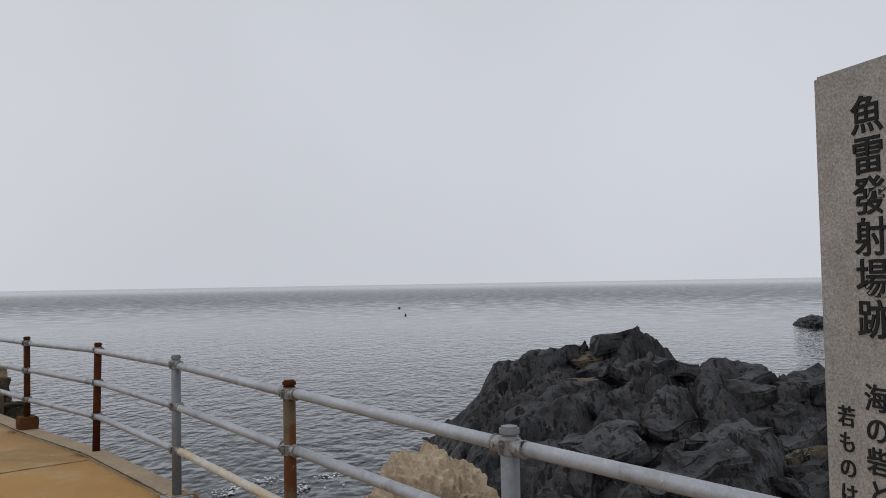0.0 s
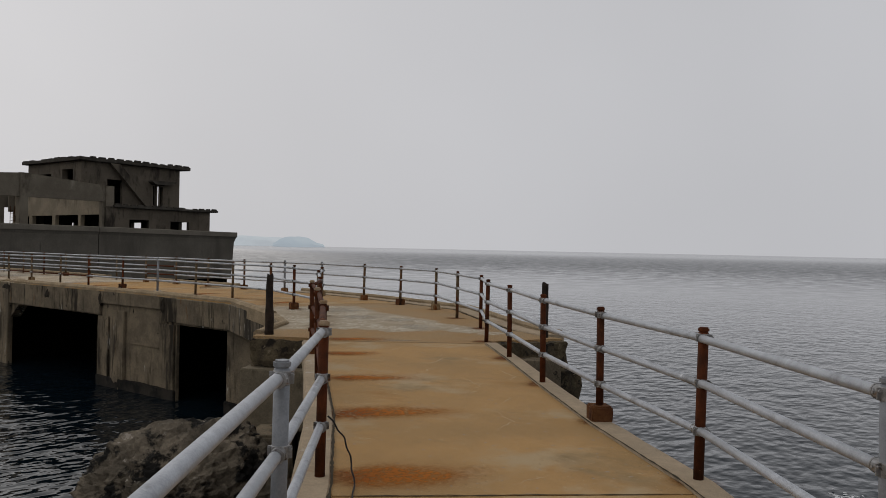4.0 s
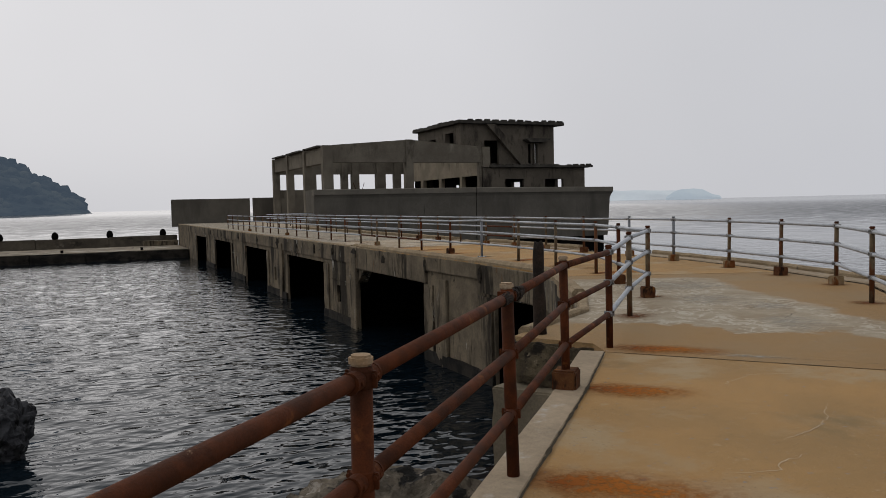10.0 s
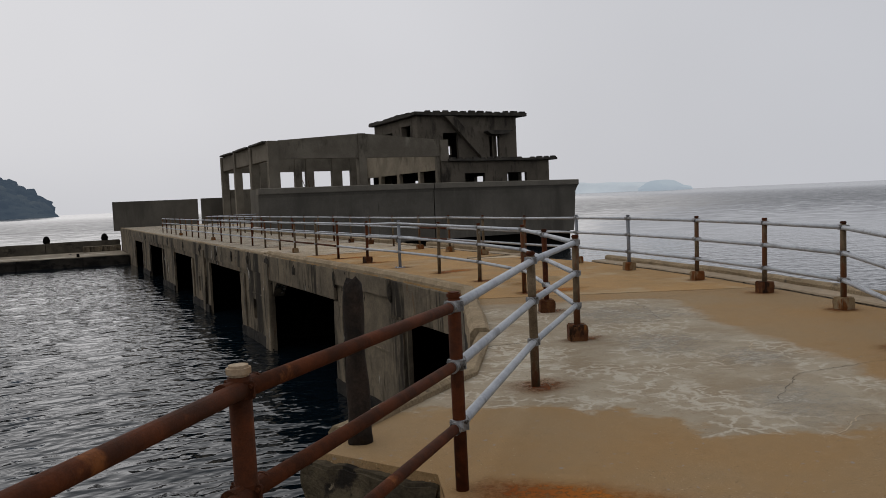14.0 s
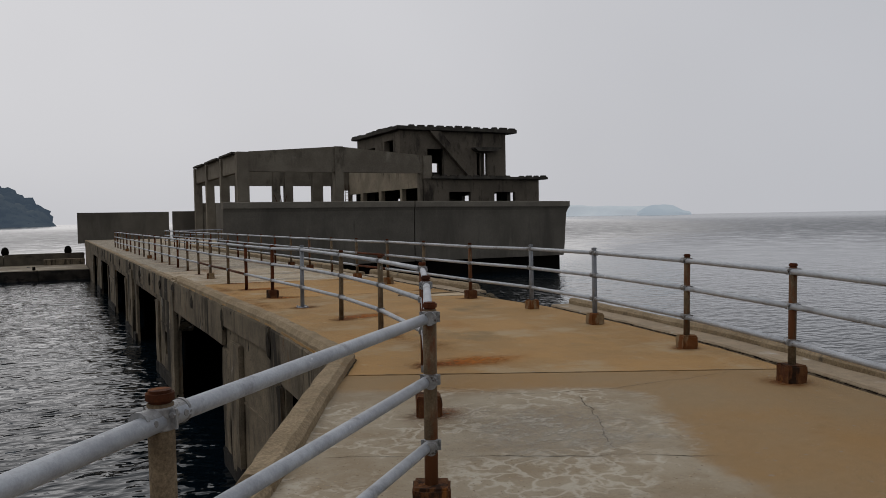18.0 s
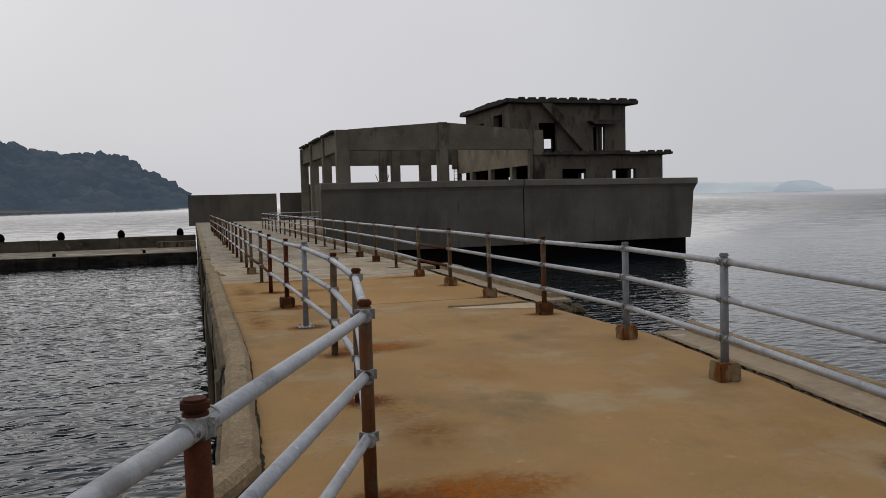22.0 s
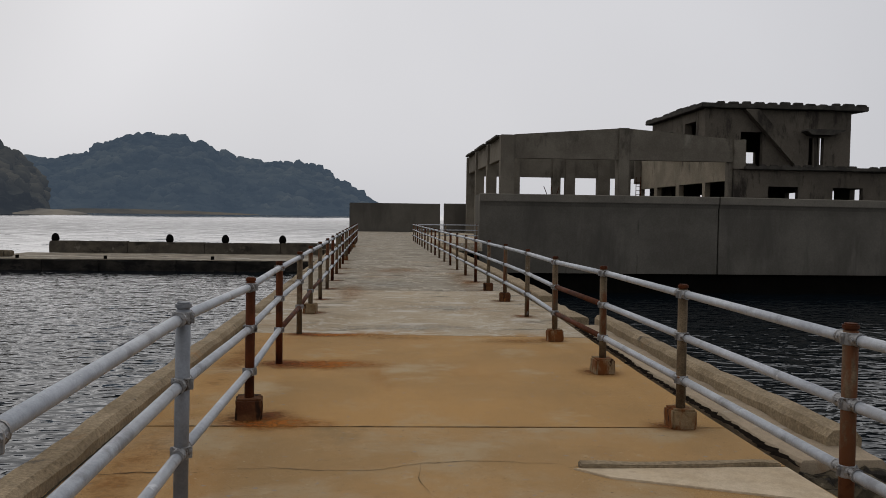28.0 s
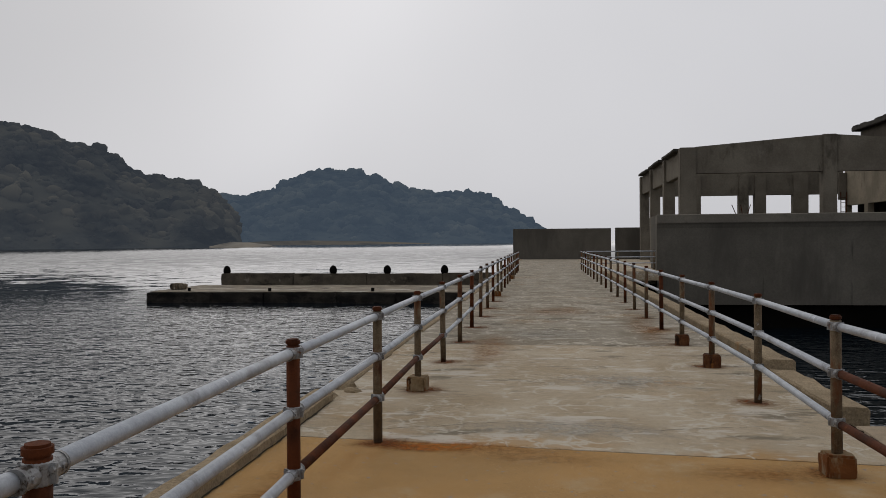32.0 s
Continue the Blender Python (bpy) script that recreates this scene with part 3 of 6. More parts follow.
def join(*bms):
    out = bmesh.new()
    for b in bms:
        me = bpy.data.meshes.new("tmp")
        b.to_mesh(me)
        b.free()
        out.from_mesh(me)
        bpy.data.meshes.remove(me)
    return out


def offset_line(points, d):
    """The plan line moved d to its left."""
    out = []
    for i, p in enumerate(points):
        a, b = Vector(points[max(i - 1, 0)]), Vector(points[min(i + 1, len(points) - 1)])
        t = (b - a).normalized()
        out.append((p[0] - t.y * d, p[1] + t.x * d))
    return out


def wall(axis, at, thick, a0, a1, z0, z1, openings=(), top=None):
    """A wall along axis at its coordinate `at`, with openings (a0, a1, z0, z1) cut through. top(a): a sloping top."""
    av = sorted({a0, a1, *[v for o in openings for v in o[:2]], *([] if top is None else [a0 + (a1 - a0) * k / 8 for k in range(9)])})
    zv = sorted({z0, z1, *[v for o in openings for v in o[2:]]})
    solid = {}
    for i in range(len(av) - 1):
        for k in range(len(zv) - 1):
            ca, cz = (av[i] + av[i + 1]) / 2, (zv[k] + zv[k + 1]) / 2
            solid[i, k] = not any(o[0] < ca < o[1] and o[2] < cz < o[3] for o in openings)
    bm = bmesh.new()
    made = {}

    def vert(i, k, s):
        if (i, k, s) not in made:
            a, z, t = av[i], zv[k], at + s * thick
            if top is not None and k == len(zv) - 1:
                z = top(a)
            made[i, k, s] = bm.verts.new((a, t, z) if axis == "x" else (t, a, z))
        return made[i, k, s]

    def face(*vs):
        try:
            bm.faces.new(vs)
        except ValueError:
            pass

    for (i, k), full in solid.items():
        if not full:
            continue
        face(vert(i, k, 0), vert(i + 1, k, 0), vert(i + 1, k + 1, 0), vert(i, k + 1, 0))
        face(vert(i, k, 1), vert(i, k + 1, 1), vert(i + 1, k + 1, 1), vert(i + 1, k, 1))
        if not solid.get((i - 1, k)):
            face(vert(i, k, 0), vert(i, k + 1, 0), vert(i, k + 1, 1), vert(i, k, 1))
        if not solid.get((i + 1, k)):
            face(vert(i + 1, k, 0), vert(i + 1, k, 1), vert(i + 1, k + 1, 1), vert(i + 1, k + 1, 0))
        if not solid.get((i, k - 1)):
            face(vert(i, k, 0), vert(i, k, 1), vert(i + 1, k, 1), vert(i + 1, k, 0))
        if not solid.get((i, k + 1)):
            face(vert(i, k + 1, 0), vert(i + 1, k + 1, 0), vert(i + 1, k + 1, 1), vert(i, k + 1, 1))
    bmesh.ops.recalc_face_normals(bm, faces=bm.faces[:])
    return bm


# ---- sea, far shores ----
SEA = SEA_LEVEL


def graded(lo, hi, step, far):
    inner = list(np.arange(lo, hi + step / 2, step))
    out, d, x = [], step, hi
    while x < far:
        d *= 1.35
        x += d
        out.append(x)
    neg, d, x = [], step, lo
    while x > -far:
        d *= 1.35
        x -= d
        neg.append(x)
    return neg[::-1] + inner + out


def sea():
    xs, ys = graded(-42, 30, 0.3, 4300), graded(-22, 84, 0.33, 4300)
    verts = []
    for y in ys:
        for x in xs:
            z = SEA
            if -60 < x < 60 and -40 < y < 110:
                far = max(abs(x + 4) - 9, 0, y - 60, -y - 12)
                amp = 0.25 + 0.75 * math.exp(-far / 13)
                p = Vector((x * 0.75 + 0.2 * y, y * 1.05 - 0.2 * x, 3))
                w = noise.noise(p)
                w = 0.018 * (1 - 2 * abs(w)) + 0.01 * noise.noise(p * 2.1) + 0.03 * noise.noise(p * 0.33)
                z += amp * w - 0.03
            verts.append((x, y, z))
    w = len(xs)
    faces = [(j * w + i, j * w + i + 1, (j + 1) * w + i + 1, (j + 1) * w + i) for j in range(len(ys) - 1) for i in range(w - 1)]
    me = bpy.data.meshes.new("water")
    me.from_pydata(verts, [], faces)
    me.shade_smooth()
    me.materials.append(WATER)
    tagged(new("water", me), "dark rippled sea water reaching the hazy horizon", "sea", kind="structure")


sea()


def hill(name, eye, profile, dist, depth, mat, label, rough=1.0, crown=7.0):
    """A wooded slope: profile gives bearing and rise (degrees) of its skyline seen from eye; shore at dist, ridge at dist + depth."""
    b0, b1 = profile[0][0], profile[-1][0]
    cols = min(800, max(60, int(radians(abs(b1 - b0)) * dist / (0.22 * crown))))
    rows_n = 64 if depth > 100 else 10
    verts, faces = [], []
    for i in range(cols + 1):
        b = b0 + (b1 - b0) * i / cols
        rise = float(np.interp(b, [p[0] for p in profile], [p[1] for p in profile]))
        a = radians(b)
        for k in range(rows_n + 1):
            s = k / rows_n
            ring = dist + depth * s + 0.03 * dist * noise.noise(Vector((b * 0.35, 3.1, s)))
            top = (dist + depth) * math.tan(radians(max(rise, 0.0)))
            x, y = eye[0] + ring * math.sin(a), eye[1] + ring * math.cos(a)
            z = SEA - 0.3 + top * (0.45 * math.sin(s * math.pi / 2) + 0.55 * s)
            p = Vector((x / crown, y / crown, s * 3))
            lump = 1.0 * (0.5 - noise.voronoi(p)[0][0]) + 0.9 * (0.5 - noise.voronoi(p * 0.43)[0][0]) + 0.35 * noise.noise(p * 2.2)
            z += rough * lump * min(1.0, 6 * s) * min(1.0, max(rise, 0) * 1.5)
            verts.append((x, y, z))
    n = rows_n + 1
    faces = [(i * n + k, (i + 1) * n + k, (i + 1) * n + k + 1, i * n + k + 1) for i in range(cols) for k in range(rows_n)]
    m0 = len(verts)
    for i in range(cols + 1):
        x, y, z = verts[i * n + rows_n]
        a = radians(b0 + (b1 - b0) * i / cols)
        verts.append((x + depth * math.sin(a), y + depth * math.cos(a), SEA - 1))
    faces += [(i * n + rows_n, (i + 1) * n + rows_n, m0 + i + 1, m0 + i) for i in range(cols)]
    me = bpy.data.meshes.new(name)
    me.from_pydata(verts, [], faces)
    if depth > 100:
        me.shade_smooth()
    me.materials.append(mat)
    if depth > 100:
        trees(name, verts[:m0], n, cols, rows_n, mat)
    return tagged(new(name, me), label, "hill", kind="stuff")


def trees(name, slope, n, cols, rows_n, mat):
    """Rounded, uneven tree crowns set over the slope of a wooded hill, all one mesh."""
    bm = bmesh.new()
    bmesh.ops.create_icosphere(bm, subdivisions=2, radius=1)
    ball = [v.co.copy() for v in bm.verts]
    tris = [tuple(v.index for v in f.verts) for f in bm.faces]
    bm.free()
    size, count, lo = (10.0, 1100, 0.5) if name == "near_hill" else (17.0, 1500, 0.22)
    verts, faces = [], []
    for k in range(count):
        i = int(cols * random.uniform(lo, 0.995))
        j = rows_n if k % 4 == 0 else int(rows_n * random.uniform(0.02, 1.0))
        x, y, z = slope[i * n + j]
        if z < SEA + 4:
            continue
        r = size * (0.35 + 0.95 * random.random() ** 2) * min(1.0, (z - SEA) / 25)
        seed, tall = Vector((k * 1.7, k * 0.3, 0)), random.uniform(0.7, 1.15)
        base = len(verts)
        for c in ball:
            d = r * (1 + 0.5 * noise.noise(c * 1.9 + seed) + 0.25 * noise.noise(c * 4.3 + seed))
            verts.append((x + c.x * d, y + c.y * d, z + (c.z * tall - 0.25) * d))
        faces += [(base + a, base + b, base + c) for a, b, c in tris]
    me = bpy.data.meshes.new("hill_trees")
    me.from_pydata(verts, [], faces)
    me.shade_smooth()
    me.materials.append(mat)
    tagged(new("hill_trees", me), "rounded leafy tree crowns covering the hillside", "trees", kind="stuff")


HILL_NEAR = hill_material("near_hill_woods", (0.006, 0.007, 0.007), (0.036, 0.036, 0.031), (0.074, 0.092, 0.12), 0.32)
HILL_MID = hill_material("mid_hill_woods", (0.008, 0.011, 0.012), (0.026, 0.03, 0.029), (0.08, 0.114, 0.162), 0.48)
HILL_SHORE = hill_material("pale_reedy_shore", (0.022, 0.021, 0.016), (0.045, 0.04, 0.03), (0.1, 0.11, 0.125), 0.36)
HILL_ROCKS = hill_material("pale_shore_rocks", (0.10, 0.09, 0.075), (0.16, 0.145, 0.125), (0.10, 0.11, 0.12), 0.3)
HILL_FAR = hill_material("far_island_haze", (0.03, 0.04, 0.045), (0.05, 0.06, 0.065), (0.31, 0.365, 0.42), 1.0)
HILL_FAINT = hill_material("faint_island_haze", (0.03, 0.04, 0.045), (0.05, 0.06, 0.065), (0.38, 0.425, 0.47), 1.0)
EYE32 = (0.0, 22.0)
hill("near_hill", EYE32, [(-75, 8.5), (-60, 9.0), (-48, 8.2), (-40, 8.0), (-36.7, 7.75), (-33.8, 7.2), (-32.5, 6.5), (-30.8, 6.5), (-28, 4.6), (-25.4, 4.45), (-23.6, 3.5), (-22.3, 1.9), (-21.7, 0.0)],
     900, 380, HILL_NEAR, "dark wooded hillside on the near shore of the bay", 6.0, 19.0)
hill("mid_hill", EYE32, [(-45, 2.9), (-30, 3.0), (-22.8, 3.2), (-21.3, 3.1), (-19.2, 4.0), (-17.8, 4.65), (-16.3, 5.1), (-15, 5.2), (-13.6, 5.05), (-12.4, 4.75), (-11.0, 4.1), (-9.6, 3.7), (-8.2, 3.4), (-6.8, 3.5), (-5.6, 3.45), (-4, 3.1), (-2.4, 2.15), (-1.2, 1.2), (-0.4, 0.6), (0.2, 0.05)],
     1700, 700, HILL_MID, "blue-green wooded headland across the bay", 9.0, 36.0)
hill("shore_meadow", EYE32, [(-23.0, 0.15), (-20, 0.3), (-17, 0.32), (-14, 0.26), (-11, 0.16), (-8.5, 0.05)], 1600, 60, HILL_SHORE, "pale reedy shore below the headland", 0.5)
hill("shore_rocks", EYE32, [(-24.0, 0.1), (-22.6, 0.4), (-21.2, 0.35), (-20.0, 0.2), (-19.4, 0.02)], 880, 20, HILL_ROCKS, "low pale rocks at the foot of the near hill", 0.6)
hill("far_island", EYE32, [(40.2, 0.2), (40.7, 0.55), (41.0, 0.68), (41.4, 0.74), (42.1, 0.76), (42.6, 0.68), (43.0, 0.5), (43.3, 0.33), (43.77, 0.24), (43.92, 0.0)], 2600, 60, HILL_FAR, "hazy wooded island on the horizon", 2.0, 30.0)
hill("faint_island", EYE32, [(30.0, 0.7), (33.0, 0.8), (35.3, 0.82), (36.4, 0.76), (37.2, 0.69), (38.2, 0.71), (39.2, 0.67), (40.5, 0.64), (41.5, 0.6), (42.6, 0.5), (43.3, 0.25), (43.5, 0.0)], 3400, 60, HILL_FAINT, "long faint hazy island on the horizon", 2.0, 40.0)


# ---- pier, bridge and landing ----
LEFT_EDGE = [(-7.72, 9.95), (-5.95, 11.25), (-4.88, 12.85), (-3.5, 15.8), (-3.1, 16.7), (-2.93, 20.1), (-2.93, 92.0)]
BRIDGE_L = [(-20.5, -4.3), (-14.95, 0.8), (-13.05, 2.5), (-11.5, 4.05), (-10.1, 5.6), (-8.62, 7.2), (-7.4, 8.6)]
BRIDGE_R = [(-17.6, -4.5), (-13.05, -0.75), (-11.4, 0.7), (-10.1, 2.1), (-8.55, 3.6), (-6.95, 5.1), (-5.62, 6.4)]
RIGHT_EDGE = [(-5.4, 6.25), (-4.45, 5.5), (-3.3, 7.4), (-1.7, 9.35), (0.0, 11.3), (0.58, 13.2), (1.1, 15.1), (1.5, 17.3), (1.85, 19.8), (1.76, 22.9), (1.8, 26.0), (1.95, 30.0), (2.0, 33.0), (1.95, 92.0)]


def at_y(line, y):
    return float(np.interp(y, [p[1] for p in line], [p[0] for p in line]))


floor_ob = group("floor", "ochre and grey concrete walkway over the sea", "walkway", kind="structure")
deck = [
    ([(-20.5, -4.3), (-17.6, -5.2), (-13.05, -0.75), (-11.55, 0.56), (-13.2, 2.35), (-14.95, 0.8)], SAND),
    ([(-11.54, 0.57), *BRIDGE_R[2:], (-7.4, 8.6), *BRIDGE_L[-2:1:-1], (-13.19, 2.36)], SANDPIER),
    ([(-5.61, 6.41), (-5.1, 6.5), (-3.85, 5.87), (-3.7, 6.45), *RIGHT_EDGE[2:6], (0.74, 13.8), (-3.4, 15.9), *LEFT_EDGE[3::-1], (-7.21, 9.08), (-7.39, 8.61)], LANDING),
    ([(0.745, 13.82), *RIGHT_EDGE[6:9], (1.76, 22.8), (0.37, 22.93), (1.76, 22.99), (1.77, 23.9), (-2.93, 24.1), (-2.93, 20.1), (-3.1, 16.7), (-3.39, 15.92)], SANDPIER),
    ([(1.77, 23.91), (1.8, 26.0), (1.88, 28.3), (-2.93, 28.75), (-2.93, 24.11)], SAND),
]
for y0, y1 in ((28.76, 34.6), (34.61, 43.9), (43.91, 54.2), (54.21, 66.0), (66.01, 78.5), (78.51, 91.0)):
    ys = [y0, *[p[1] for p in RIGHT_EDGE if y0 < p[1] < y1], y1]
    if y0 == 28.76:
        deck.append(([(1.88, 28.31), *[(at_y(RIGHT_EDGE, y), y) for y in ys[1:]], (-2.93, y1), (-2.93, y0)], PALE))
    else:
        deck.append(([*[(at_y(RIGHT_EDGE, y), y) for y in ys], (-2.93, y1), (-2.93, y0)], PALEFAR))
for outline, mat in deck:
    part("slab", prism(outline, -0.3, 0.0, 0.006), mat, floor_ob)


def strip(line, width, z0, z1, rough=0.012, step=0.35, side=1, worn=0.02):
    """A kerb that follows a plan line, as wide as given to its side, with worn edges."""
    pts = []
    for a, b in zip(line, line[1:]):
        a, b = Vector(a), Vector(b)
        n = max(1, int((b - a).length / step))
        pts += [a.lerp(b, i / n) for i in range(n)]
    pts.append(Vector(line[-1]))
    bm = bmesh.new()
    prev = None
    for i, p in enumerate(pts):
        t = (pts[min(i + 1, len(pts) - 1)] - pts[max(i - 1, 0)]).normalized()
        nrm = Vector((-t.y, t.x)) * side
        sec = []
        for o, z in ((0, z0), (0, z1 - worn), (worn, z1), (width - 1.25 * worn, z1), (width, z1 - 1.5 * worn), (width, z0)):
            q = p + nrm * o
            w = noise.noise_vector(Vector((q.x * 3, q.y * 3, z * 7))) * rough
            sec.append(bm.verts.new((q.x + w.x, q.y + w.y, z + w.z)))
        if prev:
            for a in range(5):
                bm.faces.new((prev[a], prev[a + 1], sec[a + 1], sec[a]))
        else:
            bm.faces.new(sec)
        prev = sec
    bm.faces.new(prev[::-1])
    bmesh.ops.recalc_face_normals(bm, faces=bm.faces[:])
    return bm


kerbs = group("kerb", "worn aggregate concrete kerbs along the pier edges", "kerb", kind="structure")
inner_left = [(-4.74, 12.79), (-3.33, 15.67), (-2.86, 16.6), (-2.69, 20.1), (-2.69, 30.2)]
part("kerb_stone", strip([(-7.42, 10.06), (-5.78, 11.2), (-4.76, 12.76)], 0.16, -0.25, 0.07, step=0.1, rough=0.014, worn=0.03), KERB, kerbs)
part("kerb_stone", strip(inner_left, 0.24, -0.25, 0.115, step=0.12, rough=0.016, worn=0.045), KERB, kerbs)
for y0, y1, w in ((31.1, 33.4, 0.2), (33.5, 36.1, 0.17), (36.25, 39.4, 0.21), (39.5, 43.4, 0.16), (43.55, 48.7, 0.2), (48.8, 54.9, 0.17), (55.1, 61.9, 0.2), (62.1, 90.9, 0.17)):
    part("edge_lip", strip([(-2.93 + w, y0), (-2.93 + w, y1)], w, -0.25, 0.03, step=0.25, rough=0.016, worn=0.02), KERB, kerbs)
part("kerb_stone", strip([(p[0], p[1]) for p in BRIDGE_L[1:]], 0.28, -0.4, 0.012, rough=0.004), BRIDGEKERB, kerbs)
part("kerb_stone", strip([(p[0], p[1]) for p in BRIDGE_R[1:]], 0.24, -0.4, 0.025, rough=0.006, side=-1), BRIDGEKERB, kerbs)
outer = offset_line([(-3.9, 6.4), *RIGHT_EDGE[2:9]], -0.07)
part("kerb_stone", strip(outer, 0.52, -0.6, 0.03, rough=0.012, side=-1), BRIDGEKERB, kerbs)
part("kerb_lip", strip(offset_line([(-3.9, 6.4), *RIGHT_EDGE[2:9]], -0.42), 0.16, -0.02, 0.12, rough=0.015, side=-1, worn=0.04), KERB, kerbs)
part("kerb_stone", strip([(1.9, 23.1), (1.92, 26.0), (2.05, 29.6)], 0.6, -0.7, 0.0, rough=0.025, step=0.15, side=-1), BRIDGEKERB, kerbs)
part("kerb_lip", strip([(2.27, 23.4), (2.28, 26.0), (2.36, 29.7)], 0.24, -0.4, 0.12, rough=0.02, side=-1, step=0.15, worn=0.045), KERB, kerbs)
part("kerb_stone", strip([(2.1, 30.2), (2.1, 32.4)], 0.3, -0.7, 0.02, rough=0.03, side=-1), KERB, kerbs)
part("kerb_stone", strip([(2.12, 32.5), (2.1, 60.0)], 0.32, -0.6, 0.12, rough=0.02, side=-1), KERB, kerbs)

# side walls of the pier with their bays
pier = group("pier", "stained concrete pier with dark boat bays under its deck", "pier", kind="structure")
bays = [(17.03, 19.44), (23.93, 30.36), (34.82, 41.62), (46.4, 53.0), (58.1, 65.7), (70.2, 77.0)]
holes = [(a, b, -4.2, -0.83) for a, b in bays] + [(y, y + 0.45, -2.35, -1.65) for y in (32.6, 44.2, 56.0)]
part("side_wall", wall("y", -2.9, 0.1, 13.4, 91.5, -4.4, -0.02, holes), PIERWALL, pier)
part("fascia", boxes([(-2.98, -2.9, 23.7, 30.3, -0.8, -0.03)], 0.015, 0.012, 5), PIERWALL, pier)
part("fascia", boxes([(-2.98, -2.9, 20.1, 23.68, -0.42, -0.03)], 0.015, 0.012, 5), PIERWALL, pier)
part("fascia", boxes([(-2.95, -2.9, 30.5, 43.5, -0.66, -0.03)], 0.015, 0.012, 5), PIERWALL, pier)
part("fascia", boxes([(-2.96, -2.9, 43.6, 91.0, -0.6, -0.03)], 0.015, 0.012, 5), PIERWALL, pier)
part("pilaster", boxes([(-3.02, -2.9, 30.3, 31.0, -4.4, -0.25)], 0.02, 0.03, 4), PIERWALL, pier)
part("pilaster", boxes([(-3.0, -2.9, 22.2, 23.0, -4.4, -0.6)], 0.02, 0.03, 4), PIERWALL, pier)
part("pilaster", boxes([(-3.0, -2.9, 42.4, 43.1, -4.4, -0.3)], 0.02, 0.03, 4), PIERWALL, pier)
for y0, y1 in ((19.44, 23.93), (30.36, 34.82), (41.62, 46.4), (53.0, 58.1), (65.7, 70.2), (14.0, 17.03)):
    part("footing", boxes([(-2.99, -2.9, y0 + 0.02, y1 - 0.02, -4.4, -2.78)], 0.02, 0.04, 6), JETTY, pier, "dark tide-stained footing")
haunch = bmesh.new()
corner = [[haunch.verts.new(v) for v in ((x, 30.36, -0.83), (x, 29.7, -0.83), (x, 30.36, -1.35))] for x in (-2.88, -2.5)]
haunch.faces.new(corner[0])
haunch.faces.new(corner[1][::-1])
for k in range(3):
    haunch.faces.new((corner[0][k], corner[1][k], corner[1][(k + 1) % 3], corner[0][(k + 1) % 3]))
bmesh.ops.recalc_face_normals(haunch, faces=haunch.faces[:])
part("haunch", haunch, PIERWALL, pier)
# black lumps put the shade of chipped notches onto the deck edge
for y, w, d in ((20.1, 0.1, 0.3), (23.7, 0.12, 0.34), (27.3, 0.2, 0.24), (30.5, 0.35, 0.5), (33.4, 0.16, 0.2), (36.2, 0.14, 0.3), (39.5, 0.2, 0.22), (43.5, 0.3, 0.4), (48.8, 0.2, 0.25), (55.0, 0.3, 0.4), (62.0, 0.2, 0.3), (67.5, 0.3, 0.4)):
    chip = bmesh.new()
    bmesh.ops.create_icosphere(chip, subdivisions=3, radius=1)
    for v in chip.verts:
        v.co = Vector((v.co.x * 0.035, v.co.y * w, v.co.z * min(d, 0.3) * 0.7)) * (1 + 0.4 * noise.noise(v.co * 2 + Vector((y, 0, 0))))
    part("broken_edge", chip, BLACKNOTCH, pier, "near-black lump standing in for a shaded notch in the deck edge").matrix_basis = pose(-2.965, y, -0.3)
for y0, y1 in ((19.5, 20.3), (23.2, 23.88), (34.1, 34.78), (45.8, 46.36), (57.5, 58.05), (69.6, 70.15)):
    part("pilaster", boxes([(-2.96, -2.9, y0, y1, -4.4, -0.84)], 0.015, 0.03, 6), PIERWALL, pier)
for y0, y1, z in ((20.35, 23.15, -1.62), (31.05, 34.05, -1.45), (43.15, 45.75, -1.5), (53.1, 57.4, -1.4)):
    part("form_line", boxes([(-2.925, -2.9, y0, y1, z, z + 0.035)], 0.004, 0.012, 8), PIERWALL, pier)
# bay interiors: their shade is put into the near-black colour
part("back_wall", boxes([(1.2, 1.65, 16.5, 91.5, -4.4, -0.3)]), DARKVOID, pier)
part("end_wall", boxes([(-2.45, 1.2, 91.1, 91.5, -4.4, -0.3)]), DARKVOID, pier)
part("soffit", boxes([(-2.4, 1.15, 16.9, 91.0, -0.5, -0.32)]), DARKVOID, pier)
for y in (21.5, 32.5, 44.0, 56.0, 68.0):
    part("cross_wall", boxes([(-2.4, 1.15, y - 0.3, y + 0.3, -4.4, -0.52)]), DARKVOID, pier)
# curved landing: a deep fascia over an open bay, and the abutment below it
part("fascia", strip([(-2.96, 20.1), (-3.14, 16.7), (-4.93, 12.87), (-5.99, 11.22), (-7.74, 9.97)], 0.35, -0.75, -0.035, rough=0.012, side=1, step=0.2), PIERWALL, pier)
part("landing_wall", strip([(-5.6, 11.5), (-7.4, 9.8), (-7.0, 9.05), (-5.4, 6.6)], 0.45, -4.4, -0.31, rough=0.02, side=1), PIERWALL, pier)
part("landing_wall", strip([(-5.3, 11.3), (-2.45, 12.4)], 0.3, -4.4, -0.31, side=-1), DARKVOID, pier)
part("right_wall", strip(offset_line(RIGHT_EDGE[:10], 0.05), 0.45, -4.4, -0.3, rough=0.02, side=1), PIERWALL, pier)
part("right_wall", strip([(1.7, 22.9), (1.7, 91.5)], 0.4, -4.4, -0.3, rough=0.02, side=1, step=2.0), PIERWALL, pier)
